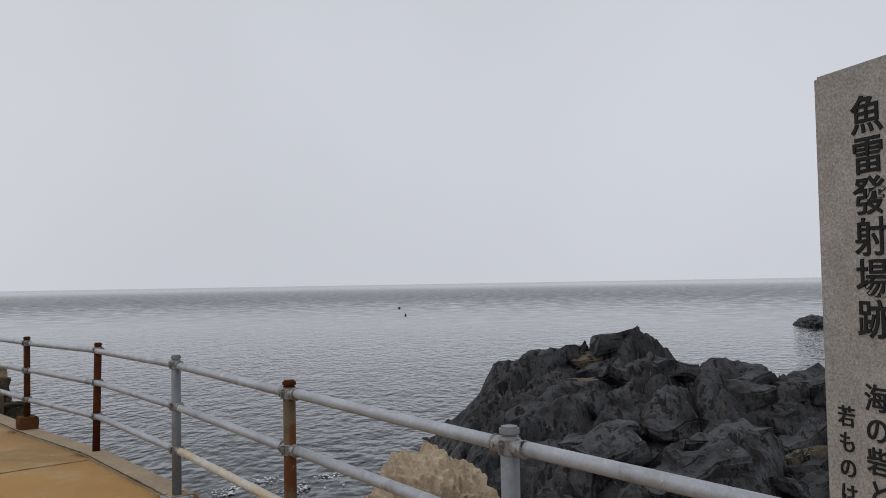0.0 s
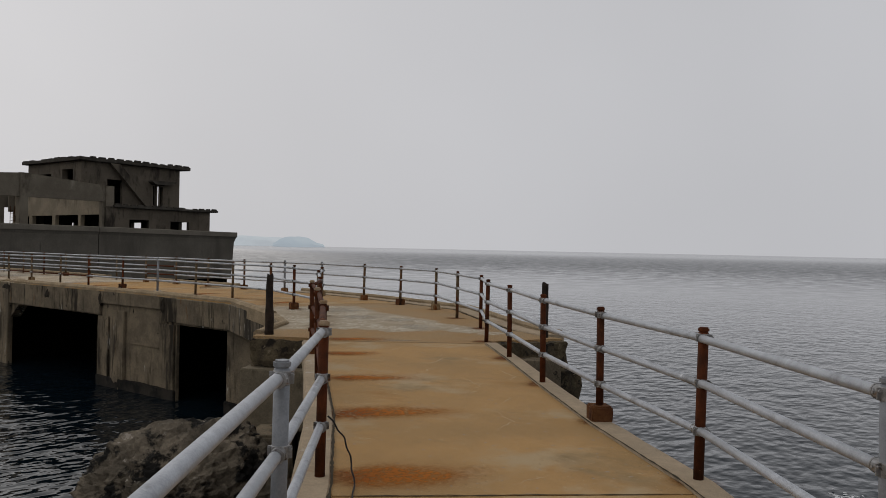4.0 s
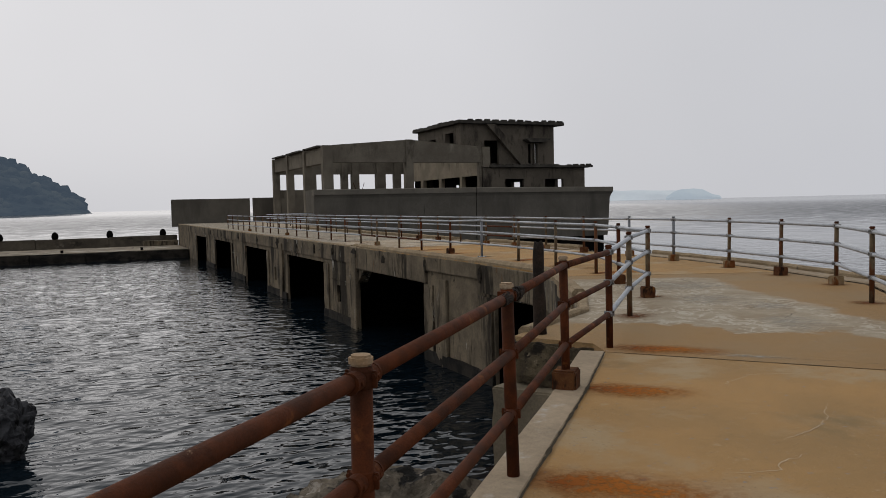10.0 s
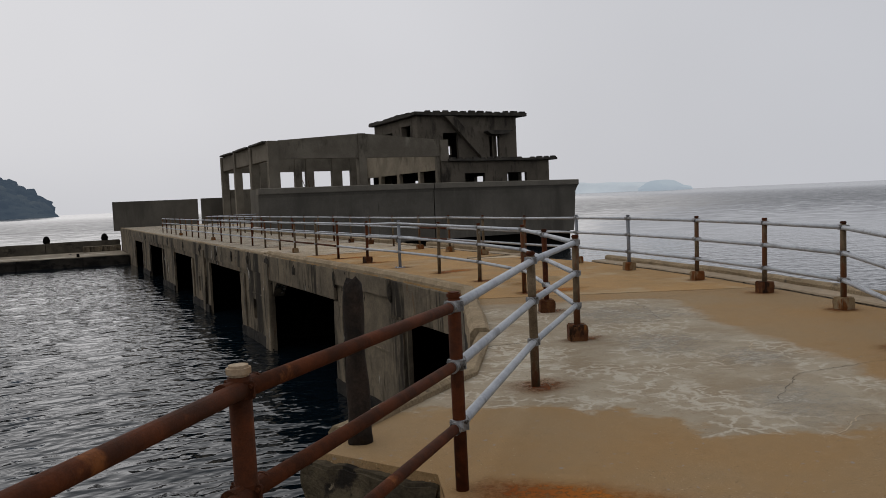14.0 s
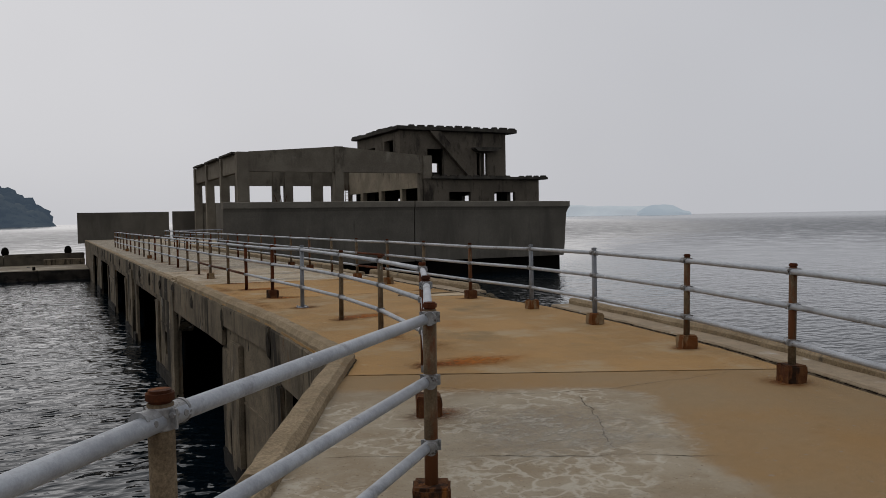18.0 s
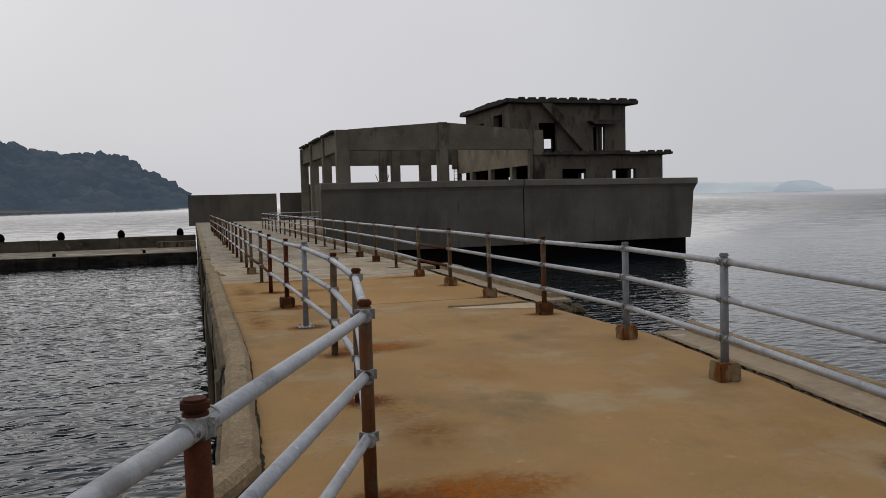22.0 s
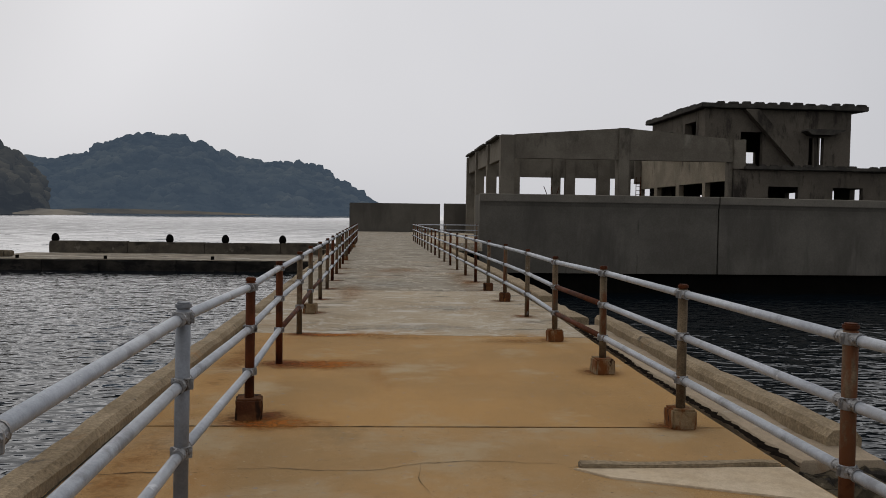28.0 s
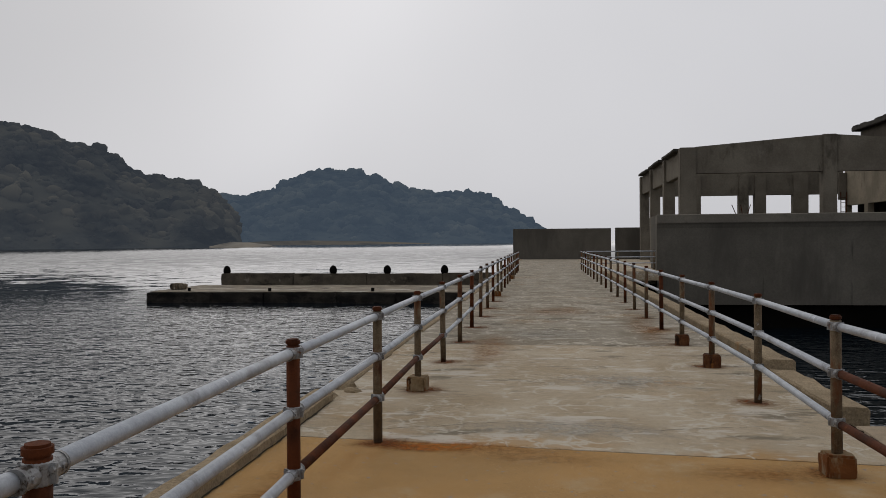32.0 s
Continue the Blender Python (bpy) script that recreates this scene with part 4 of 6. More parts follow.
# bridge girders
part("girder", strip(offset_line(BRIDGE_L[1:], 0.25), 0.4, -1.2, -0.3, rough=0.01, side=-1), PIERWALL, pier)
part("girder", strip(offset_line(BRIDGE_R[1:], -0.15), 0.4, -1.2, -0.3, rough=0.01, side=1), PIERWALL, pier)
# added wall whose near-black colour stands in for shade under the bridge
part("shade_wall", strip(offset_line(BRIDGE_L[2:], -0.1), 0.2, -4.4, -1.1, rough=0.02, side=-1), DARKVOID, pier, "near-black wall standing in for shade under the bridge")
# abutment steps at the end of the bridge
def rough_block(items, mat, at, turn, seed, wob=0.05, cuts=7):
    """A crumbling cast block: boxes in a turned frame, with lumpy, chipped faces."""
    bm = boxes(items, 0.02, 0, cuts)
    for v in bm.verts:
        v.co += wob * noise.noise_vector(v.co * 3.1 + Vector((seed, 0, 0))) + 0.5 * wob * noise.noise_vector(v.co * 9.0 + Vector((0, seed, 0)))
    part("abutment_step", bm, mat, pier).matrix_basis = pose(*at, 0, 0, turn)


rough_block([(-0.05, 1.38, -0.09, 0.7, -0.5, -0.04)], ROUGHBLOCK, (-5.1, 6.42, 0), -27, 3, 0.05, 14)
rough_block([(0.1, 1.5, -0.32, 0.7, -4.2, -0.52)], ROUGHBLOCK, (-5.1, 6.42, 0), -27, 5, 0.07, 12)
rough_block([(0.0, 1.03, -0.7, 0.06, -0.52, -0.04)], ROUGHBLOCK, (-7.2, 9.06, 0), 121.7, 8, 0.05, 14)
rough_block([(-0.1, 1.15, -0.7, 0.3, -1.6, -0.54)], OLDBLOCK, (-7.2, 9.06, 0), 121.7, 11, 0.02, 4)
rough_block([(0.1, 1.1, -0.7, 0.1, -4.2, -1.58)], OLDBLOCK, (-7.2, 9.06, 0), 121.7, 14, 0.03, 4)
part("abutment_step", boxes([(-0.3, 0.35, -0.5, 0.45, -3.9, -1.35)], 0.04, 0.06, 3), PIERWALL, pier).matrix_basis = pose(-8.35, 8.6, 0, 0, 0, -47)

# raised broken slab edge by the wall opening
part("broken_edge", boxes([(0.42, 1.72, 22.96, 23.05, -0.05, 0.035)], 0.008, 0.02, 7), KERB, floor_ob, "crumbled raised edge of a slab")
part("broken_slab", prism([(0.37, 22.98), (0.55, 22.8), (1.74, 22.3), (1.74, 22.95)], -0.05, 0.012, 0.004), PALEPATCH, floor_ob, "pale patch of broken slab")

# ---- railings ----


def rail_mesh(name, r, seg, mat):
    bm = bmesh.new()
    bmesh.ops.create_cone(bm, cap_ends=True, segments=seg, radius1=r, radius2=r, depth=1)
    me = bpy.data.meshes.new(name)
    bm.to_mesh(me)
    bm.free()
    me.shade_smooth()
    me.materials.append(mat)
    return me


def post_mesh(mat):
    bm = bmesh.new()
    bmesh.ops.create_cone(bm, cap_ends=True, segments=18, radius1=0.036, radius2=0.036, depth=1.03)
    bm.transform(Matrix.Translation((0, 0, 0.515)))
    me = bpy.data.meshes.new("post")
    bm.to_mesh(me)
    bm.free()
    me.shade_smooth()
    me.materials.append(mat)
    return me


def cap_mesh(mat):
    bm = bmesh.new()
    bmesh.ops.create_cone(bm, cap_ends=True, segments=24, radius1=0.039, radius2=0.039, depth=0.034)
    bmesh.ops.bevel(bm, geom=[e for e in bm.edges if e.calc_face_angle(0) > 1], offset=0.008, segments=2, affect="EDGES")
    me = bpy.data.meshes.new("cap")
    bm.to_mesh(me)
    bm.free()
    me.shade_smooth()
    me.set_sharp_from_angle(angle=radians(40))
    me.materials.append(mat)
    return me


def collar_mesh(mat):
    """A two-part clamp: a band round the post, a short sleeve for each rail, flanges and bolt heads."""
    a = bmesh.new()
    bmesh.ops.create_cone(a, cap_ends=True, segments=18, radius1=0.0395, radius2=0.0395, depth=0.062)
    bmesh.ops.bevel(a, geom=[e for e in a.edges if e.calc_face_angle(0) > 1], offset=0.004, segments=1, affect="EDGES")
    items = [a]
    for s in (-1, 1):
        b = bmesh.new()
        bmesh.ops.create_cone(b, cap_ends=True, segments=14, radius1=0.0318, radius2=0.0318, depth=0.06)
        b.transform(Matrix.Translation((s * 0.06, 0, 0)) @ Matrix.Rotation(radians(90), 4, "Y"))
        ring = bmesh.new()
        bmesh.ops.create_cone(ring, cap_ends=True, segments=14, radius1=0.0342, radius2=0.0342, depth=0.01)
        ring.transform(Matrix.Translation((s * 0.086, 0, 0)) @ Matrix.Rotation(radians(90), 4, "Y"))
        items += [b, ring]
        for side in (-1, 1):
            bolt = bmesh.new()
            bmesh.ops.create_cone(bolt, cap_ends=True, segments=6, radius1=0.009, radius2=0.009, depth=0.01)
            bolt.transform(Matrix.Translation((s * 0.064, side * 0.032, 0)) @ Matrix.Rotation(radians(90), 4, "X"))
            items.append(bolt)
    for s in (-1, 1):
        items.append(boxes([(-0.006, 0.006, s * 0.045 - 0.009, s * 0.045 + 0.009, -0.026, 0.026)], 0.002))
        nut = bmesh.new()
        bmesh.ops.create_cone(nut, cap_ends=True, segments=6, radius1=0.008, radius2=0.008, depth=0.028)
        nut.transform(Matrix.Translation((0, s * 0.046, 0.012)) @ Matrix.Rotation(radians(90), 4, "Y"))
        items.append(nut)
    bm = join(*items)
    me = bpy.data.meshes.new("collar")
    bm.to_mesh(me)
    bm.free()
    me.materials.append(mat)
    return me


def plinth_mesh(mat, w=0.2, h=0.155, seed=0):
    bm = boxes([(-w / 2, w / 2, -w / 2, w / 2, -0.01, h)], 0.014, 0, 2)
    for v in bm.verts:
        v.co += 0.012 * noise.noise_vector(v.co * 14 + Vector((seed, 0, 0)))
        v.co.z = max(v.co.z, -0.01)
    me = bpy.data.meshes.new("plinth")
    bm.to_mesh(me)
    bm.free()
    me.materials.append(mat)
    return me


def plate_mesh(mat):
    a = boxes([(-0.1, 0.1, -0.1, 0.1, 0, 0.012)], 0.003)
    bolts = []
    for x in (-0.07, 0.07):
        for y in (-0.07, 0.07):
            bolt = bmesh.new()
            bmesh.ops.create_cone(bolt, cap_ends=True, segments=6, radius1=0.014, radius2=0.014, depth=0.022)
            bolt.transform(Matrix.Translation((x, y, 0.022)))
            bolts.append(bolt)
    bm = join(a, *bolts)
    me = bpy.data.meshes.new("base_plate")
    bm.to_mesh(me)
    bm.free()
    me.materials.append(mat)
    return me


FINISH = {"g": GREYPOST, "r": RUST, "t": TANPOST}
POSTS = {k: post_mesh(m) for k, m in FINISH.items()}
CAPS = {k: cap_mesh(m) for k, m in {**FINISH, "c": CREAMCAP}.items()}
COLLARS = {"w": collar_mesh(COLLAR), "r": collar_mesh(RUST)}
RAILS = {"w": rail_mesh("rail", 0.0284, 14, GALV), "r": rail_mesh("rail", 0.0284, 14, RUST), "y": rail_mesh("rail", 0.0284, 14, CREAM)}
PLINTHS = [plinth_mesh(PLINTH, seed=0), plinth_mesh(PLINTH, 0.19, 0.15, 4), plinth_mesh(RUSTPLINTH, 0.2, 0.16, 9)]
PLATE = plate_mesh(GALV)
stains = group("rust_stain", "orange rust stains bled from the post feet onto the deck", "stain", kind="structure")


def disc(name, mat):
    bm = bmesh.new()
    bmesh.ops.create_circle(bm, cap_ends=True, segments=28, radius=1)
    me = bpy.data.meshes.new(name)
    bm.to_mesh(me)
    bm.free()
    me.materials.append(mat)
    return me


RUSTDISC, FOOTDISC, LIMEDISC = disc("stain", RUSTSTAIN), disc("stain", FOOTSTAIN), disc("lime_bloom", WHITESTAIN)
lift = [0.0]


def stain(x, y, sx, sy, turn=0, me=None):
    lift[0] += 0.00003
    m = pose(x, y, 0.004 + lift[0], 0, 0, turn) @ Matrix.Diagonal((1.15 * sx, 1.6 * sy, 1, 1))
    shared("stain", me or RUSTDISC, stains, m).visible_shadow = False


RAIL_Z = (0.355, 0.68, 0.992)


def railing(label, spec, start=None):
    """spec: rows of x, y, finish of the post, foot ('' none, p plinth, q rusty plinth, b plate), finish of the rails to the next post."""
    thing = group("railing", label, "railing", "pipe railings along the pier", at=(spec[0][0], spec[0][1], 0))
    base = Matrix.Translation(thing.location).inverted()
    for i, (x, y, fin, foot, bay) in enumerate(spec):
        z = 0.0
        lean = pose(x, y, z, random.uniform(-0.8, 0.8), random.uniform(-0.8, 0.8), 0)
        talls = RIGHT_TALL if spec is right else LEFT_TALL
        rise = (talls[i] if i < len(talls) else 1.065) / 1.068
        after = (talls[i + 1] if i + 1 < len(talls) else 1.065) / 1.068
        post = shared("post", POSTS[fin], thing, base @ lean @ Matrix.Diagonal((1, 1, rise, 1)))
        shared("cap", CAPS["c" if (spec is left and i in (1, 3, 4, 5, 6)) else "r" if fin == "t" else fin], post, Matrix.Translation((0, 0, 1.049)))
        j = min(i + 1, len(spec) - 1)
        k = max(j - 1, 0)
        d = Vector((spec[j][0] - spec[k][0], spec[j][1] - spec[k][1], 0))
        turn = math.degrees(math.atan2(d.y, d.x))
        col = "r" if (bay == "r" and (i == 0 or spec[i - 1][4] == "r")) else "w"
        for h in RAIL_Z:
            shared("collar", COLLARS[col], post, pose(0, 0, h, 0, 0, turn))
        if foot in ("p", "q"):
            shared("plinth", PLINTHS[2] if foot == "q" else PLINTHS[i % 2], post, pose(0, 0, 0, 0, 0, turn + random.uniform(-8, 8)))
        if foot == "b":
            shared("base_plate", PLATE, post, pose(0, 0, 0.003, 0, 0, turn))
        if bay and i + 1 < len(spec):
            a, b = Vector((x, y, 0)), Vector((spec[i + 1][0], spec[i + 1][1], 0))
            for h, f in zip(RAIL_Z, bay if len(bay) == 3 else bay * 3):
                p, q = a + Vector((0, 0, h * rise)), b + Vector((0, 0, h * after + random.uniform(-0.006, 0.006)))
                m = Matrix.Translation((p + q) / 2) @ (q - p).to_track_quat("Z", "Y").to_matrix().to_4x4() @ Matrix.Diagonal((1, 1, (q - p).length, 1))
                shared("rail", RAILS[f], thing, base @ m)
    return thing


left = [(-17.75, -0.95, "r", "", "r"), (-16.107, 0.075, "t", "", "rww"), (-14.5, 1.36, "g", "b", "w"), (-12.95, 2.718, "r", "", "r"), (-11.459, 4.279, "r", "", "r"),
        (-10.061, 5.807, "r", "", "r"), (-8.622, 7.46, "r", "q", "r"), (-7.206, 8.79, "r", "", "w"), (-5.607, 10.523, "t", "", "w"), (-4.1, 12.02, "t", "q", "w"),
        (-3.197, 13.962, "r", "q", "w"), (-2.335, 15.897, "t", "", "w"), (-1.962, 18.06, "t", "", "w"), (-1.804, 20.124, "t", "", "w"), (-1.832, 22.175, "g", "b", "w"),
        (-1.835, 24.305, "r", "q", "w"), (-1.879, 26.503, "r", "", "rww"), (-1.876, 28.579, "t", "", "rww"), (-1.92, 30.8, "t", "p", "rww"), (-1.91, 32.79, "t", "", "w")]
LEFT_TALL = [1.1, 1.105, 1.12, 1.1, 1.098, 1.113, 1.108, 1.09, 1.13, 1.14, 1.125, 1.115, 1.1, 1.1, 1.13, 1.086, 1.08, 1.082]
for k in range(1, 16):
    left.append((-1.91 - 0.012 * k, 32.79 + 2.09 * k, ("t", "t", "r")[k % 3], "p" if k in (6, 11) else "", "w"))
right = [(-17.75, -4.45, "g", "", "w"), (-16.15, -3.21, "g", "", "w"), (-14.59, -2.03, "t", "", "yww"), (-12.957, -0.778, "g", "b", "w"), (-11.259, 0.649, "r", "", "w"), (-9.926, 2.083, "r", "q", "w"),
         (-8.463, 3.571, "r", "", "w"), (-6.84, 5.1, "r", "", "w"), (-5.37, 6.53, "r", "", "w"), (-3.52, 7.95, "r", "", "w"), (-1.99, 9.69, "t", "", "w"),
         (-0.35, 11.62, "t", "p", "w"), (0.253, 13.377, "t", "q", "w"), (0.79, 15.3, "t", "p", "w"), (1.169, 17.546, "g", "p", "w"), (1.452, 19.664, "g", "p", "w"),
         (1.426, 21.814, "t", "q", "w"), (1.43, 23.95, "t", "p", "w"), (1.418, 25.994, "t", "p", "rrw"), (1.385, 28.05, "t", "p", "w"), (1.48, 30.45, "t", "", "w"),
         (1.48, 32.65, "t", "q", "w"), (1.46, 34.75, "t", "q", "w")]
RIGHT_TALL = [1.1, 1.1, 1.1, 1.114, 1.105, 1.1, 1.096, 1.1, 1.1, 1.1, 1.1, 1.1, 1.106, 1.107, 1.111, 1.099, 1.083, 1.085, 1.09, 1.078]
for k in range(1, 16):
    right.append((1.46 - 0.015 * k, 34.75 + 2.06 * k, ("t", "r", "t")[k % 3], "", "w"))
right += [(3.2, 66.0, "t", "", "w"), (5.1, 66.1, "t", "", "w")]
railing("weathered pipe railing with rusty posts along the inner edge", left)
railing("weathered pipe railing with rusty posts along the open sea edge", right)
for run, side in ((left[2:26], 1), (right[3:28], -1)):
    for x, y, f, foot, bay in run:
        if (f == "g" and foot != "b") or (side == 1 and y < 9.5):
            continue
        ax, ay, turn = (0.72, -0.69, -46) if y < 9.5 else (1.0, 0.0, 0)
        s = random.uniform(0.3, 0.45) if side == 1 else random.uniform(0.22, 0.36)
        stain(x + side * 0.2 * s * ax, y + side * 0.2 * s * ay, s, random.uniform(0.16, 0.26), turn + (0 if side == 1 else 180), FOOTDISC)
for x, y, s, w in ((-14.35, 1.26, 0.7, 0.26), (-12.88, 2.68, 0.85, 0.3), (-11.4, 4.22, 0.95, 0.3), (-10.0, 5.75, 0.9, 0.27), (-8.5, 7.4, 0.75, 0.22), (-7.1, 8.7, 0.8, 0.24)):
    stain(x + 0.475 * s, y - 0.455 * s, s, w, -44)
for x, y, sx, sy, turn in ((-4.3, 9.0, 0.9, 0.4, 50), (-3.4, 10.3, 0.7, 0.35, 45), (-2.6, 13.1, 1.3, 0.9, 20), (-3.5, 11.3, 1.0, 0.6, 40), (-6.35, 7.7, 0.55, 0.1, -50), (-0.4, 29.2, 1.5, 0.35, 0), (0.3, 31.5, 1.3, 0.5, 0), (-0.6, 36.0, 1.2, 0.9, 0)):
    stain(x, y, sx, sy, turn, LIMEDISC)

for x, y, sx, sy in ((-1.3, 26.45, 0.85, 0.24), (-1.35, 28.5, 0.8, 0.15), (-1.55, 24.1, 0.55, 0.18), (-1.2, 20.35, 0.75, 0.3), (-1.7, 15.85, 0.9, 0.26)):
    stain(x, y, sx, sy)
WASHDISC = disc("stain", WASHSTAIN)
for x, y, sx, sy in ((-2.36, 23.2, 0.3, 1.5), (-2.34, 26.6, 0.3, 1.6), (-0.7, 28.3, 0.9, 0.28), (-1.7, 17.3, 0.4, 0.9), (0.9, 28.0, 0.7, 0.3), (-1.4, 34.2, 0.5, 2.0), (1.2, 37.0, 0.5, 3.0), (-0.3, 40.5, 1.4, 1.2)):
    stain(x, y, sx, sy, 0, WASHDISC)

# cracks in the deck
GAPSHADE = surface("black_gap_shade", (0.006, 0.005, 0.004), (0.016, 0.012, 0.009), 14.0, 1.0, bump=0, gloss=0.0)
CRACK = surface("dark_crack", (0.03, 0.024, 0.016), (0.05, 0.04, 0.025), 9.0, 1.0, bump=0)


def crack(points, width=0.008, seed=0, z=0.0035, wob=1.0, mat=None):
    """A thin jagged dark line through plan points."""
    bm = bmesh.new()
    pts = []
    for a, b in zip(points, points[1:]):
        a, b = Vector(a), Vector(b)
        n = max(2, int((b - a).length / 0.04))
        pts += [a.lerp(b, k / n) for k in range(n)]
    pts.append(Vector(points[-1]))
    prev = None
    for i, q in enumerate(pts):
        t = (pts[min(i + 1, len(pts) - 1)] - pts[max(i - 1, 0)]).normalized()
        nn = Vector((-t.y, t.x))
        q = q + nn * wob * (0.03 * noise.noise(Vector((q.x * 5, q.y * 5, seed))) + 0.022 * noise.noise(Vector((q.x * 19, q.y * 19, seed))))
        w = width * (0.75 if wob == 1.0 else 1.0) * (0.35 + abs(noise.noise(Vector((q.x * 7, q.y * 7, seed + 4))))) * min(1.0, 0.15 + 0.12 * i, 0.15 + 0.12 * (len(pts) - 1 - i))
        cur = (bm.verts.new((*(q + nn * w), z)), bm.verts.new((*(q - nn * w), z)))
        if prev:
            bm.faces.new((prev[0], prev[1], cur[1], cur[0]))
        prev = cur
    part("crack", bm, mat or CRACK, floor_ob)


crack([(-1.75, 13.95), (-1.93, 13.57), (-2.09, 13.21), (-2.35, 12.8), (-2.53, 12.42)], 0.009, 1)
crack([(0.15, 14.01), (-0.36, 13.97), (-0.83, 14.0), (-1.38, 13.99), (-1.93, 14.12), (-2.35, 14.37), (-2.77, 15.01)], 0.007, 2)
crack([(-0.57, 23.12), (-0.6, 22.82), (-0.55, 22.55)], 0.005, 3)
crack([(-0.62, 21.9), (-0.56, 21.4), (-0.6, 21.0), (-0.48, 20.7)], 0.005, 16)
crack([(-0.48, 20.7), (-0.38, 20.75)], 0.009, 17)
crack([(-1.87, 23.05), (-1.57, 23.07), (-0.9, 23.0), (-0.57, 23.14), (-0.1, 23.18), (0.35, 23.05)], 0.006, 4)
crack([(-2.6, 23.0), (-1.9, 23.02)], 0.016, 14)
crack([(0.33, 22.99), (0.9, 22.99), (1.75, 22.98)], 0.028, 15, 0.0145)
crack([(-2.68, 30.7), (-2.09, 30.95), (-1.8, 30.8), (-1.38, 30.74)], 0.016, 5)
crack([(-4.6, 9.0), (-3.6, 9.6), (-2.4, 9.5)], 0.006, 6)
crack([(-5.7, 12.0), (-5.0, 12.3), (-4.5, 12.2)], 0.012, 7)
crack([(-6.9, 8.4), (-6.0, 7.3), (-5.5, 6.7)], 0.006, 8)
crack([(-4.4, 13.33), (-3.86, 13.08), (-3.5, 12.87)], 0.005, 10)
crack([(-3.5, 12.87), (-3.21, 12.71), (-2.73, 12.43), (-2.55, 12.4)], 0.011, 11)
crack([(-2.55, 12.4), (-2.24, 12.18), (-1.94, 11.98)], 0.008, 9)
crack([(-1.0, 33.0), (0.2, 33.3), (1.2, 33.1)], 0.008, 12)
crack([(-2.3, 28.9), (-0.9, 29.4), (0.4, 29.2), (1.5, 29.5)], 0.006, 13)
for a, b, w in (((-13.19, 2.36), (-11.55, 0.57), 0.012), ((-7.39, 8.6), (-5.62, 6.41), 0.014), ((-3.38, 15.91), (0.74, 13.81), 0.012), ((-2.65, 24.1), (1.78, 23.9), 0.009)):
    crack([a, b], w, w * 1000, 0.0045, 0.3)
crack(BRIDGE_L[1:], 0.017, 31, 0.016, 0.2)
crack(BRIDGE_R[1:], 0.014, 32, 0.028, 0.2)
for k, line in enumerate((((-9.3, 3.9), (-8.9, 4.3), (-8.75, 4.7)), ((-8.6, 4.0), (-8.2, 4.15), (-7.9, 4.6)), ((-9.9, 3.2), (-9.4, 3.4)), ((-8.2, 5.6), (-7.7, 5.7), (-7.2, 6.1)), ((-10.9, 2.6), (-10.5, 2.7), (-10.2, 3.1)),
                          ((-7.5, 6.9), (-7.0, 7.1), (-6.5, 6.9)), ((-9.0, 5.3), (-8.7, 5.2), (-8.3, 5.35)), ((-12.2, 1.6), (-11.8, 1.55)), ((-4.9, 8.3), (-4.3, 8.5), (-3.7, 8.4)), ((-3.8, 10.3), (-3.2, 10.5), (-2.7, 10.9)))):
    crack(line, 0.006, 40 + k, 0.0035, 1.6, PALEPATCH)
crack([(p[0] + 0.012, p[1]) for p in inner_left[1:]], 0.018, 60, 0.005, 0.5)
for y in (20.4, 22.05, 23.1, 25.6, 27.9, 29.4):
    crack([(-2.7, y), (-2.93, y + 0.03)], 0.012, 61 + y, 0.121)
# gap between deck edge and outer kerb, its shade laid on as black strips
for k, (line, w) in enumerate(((offset_line(RIGHT_EDGE[2:9], -0.035), 0.04), ([(1.83, 22.95), (1.86, 26.0), (1.99, 29.6)], 0.085))):
    crack(line, w * 0.75, 20 + k, 0.006, 1.2, GAPSHADE)

# broken lumps where the kerb is gone
for k, (x, y, s) in enumerate(((-2.8, 30.3, 0.14), (-2.78, 30.9, 0.17), (-2.6, 30.65, 0.09), (1.98, 23.02, 0.17), (2.2, 22.98, 0.22), (1.88, 22.92, 0.12), (2.42, 23.05, 0.2), (2.05, 22.85, 0.13), (2.3, 22.86, 0.12), (2.12, 23.06, 0.2), (2.33, 23.04, 0.19), (2.48, 22.9, 0.16))):
    bm = bmesh.new()
    bmesh.ops.create_icosphere(bm, subdivisions=2, radius=s)
    for v in bm.verts:
        v.co *= 1 + 0.5 * noise.noise(v.co * 9 + Vector((k * 3.1, 0, 0)))
        v.co.z = v.co.z * 0.6
    ob = part("rubble", bm, KERB if x < 0 else ROUGHBLOCK)
    ob.location = (x, y, 0.0 if x < 0 else -0.16)
    tagged(ob, "broken lump of kerb concrete", "rubble", "broken kerb lumps")

# ---- sea wall, hall frame and tower of the ruin ----


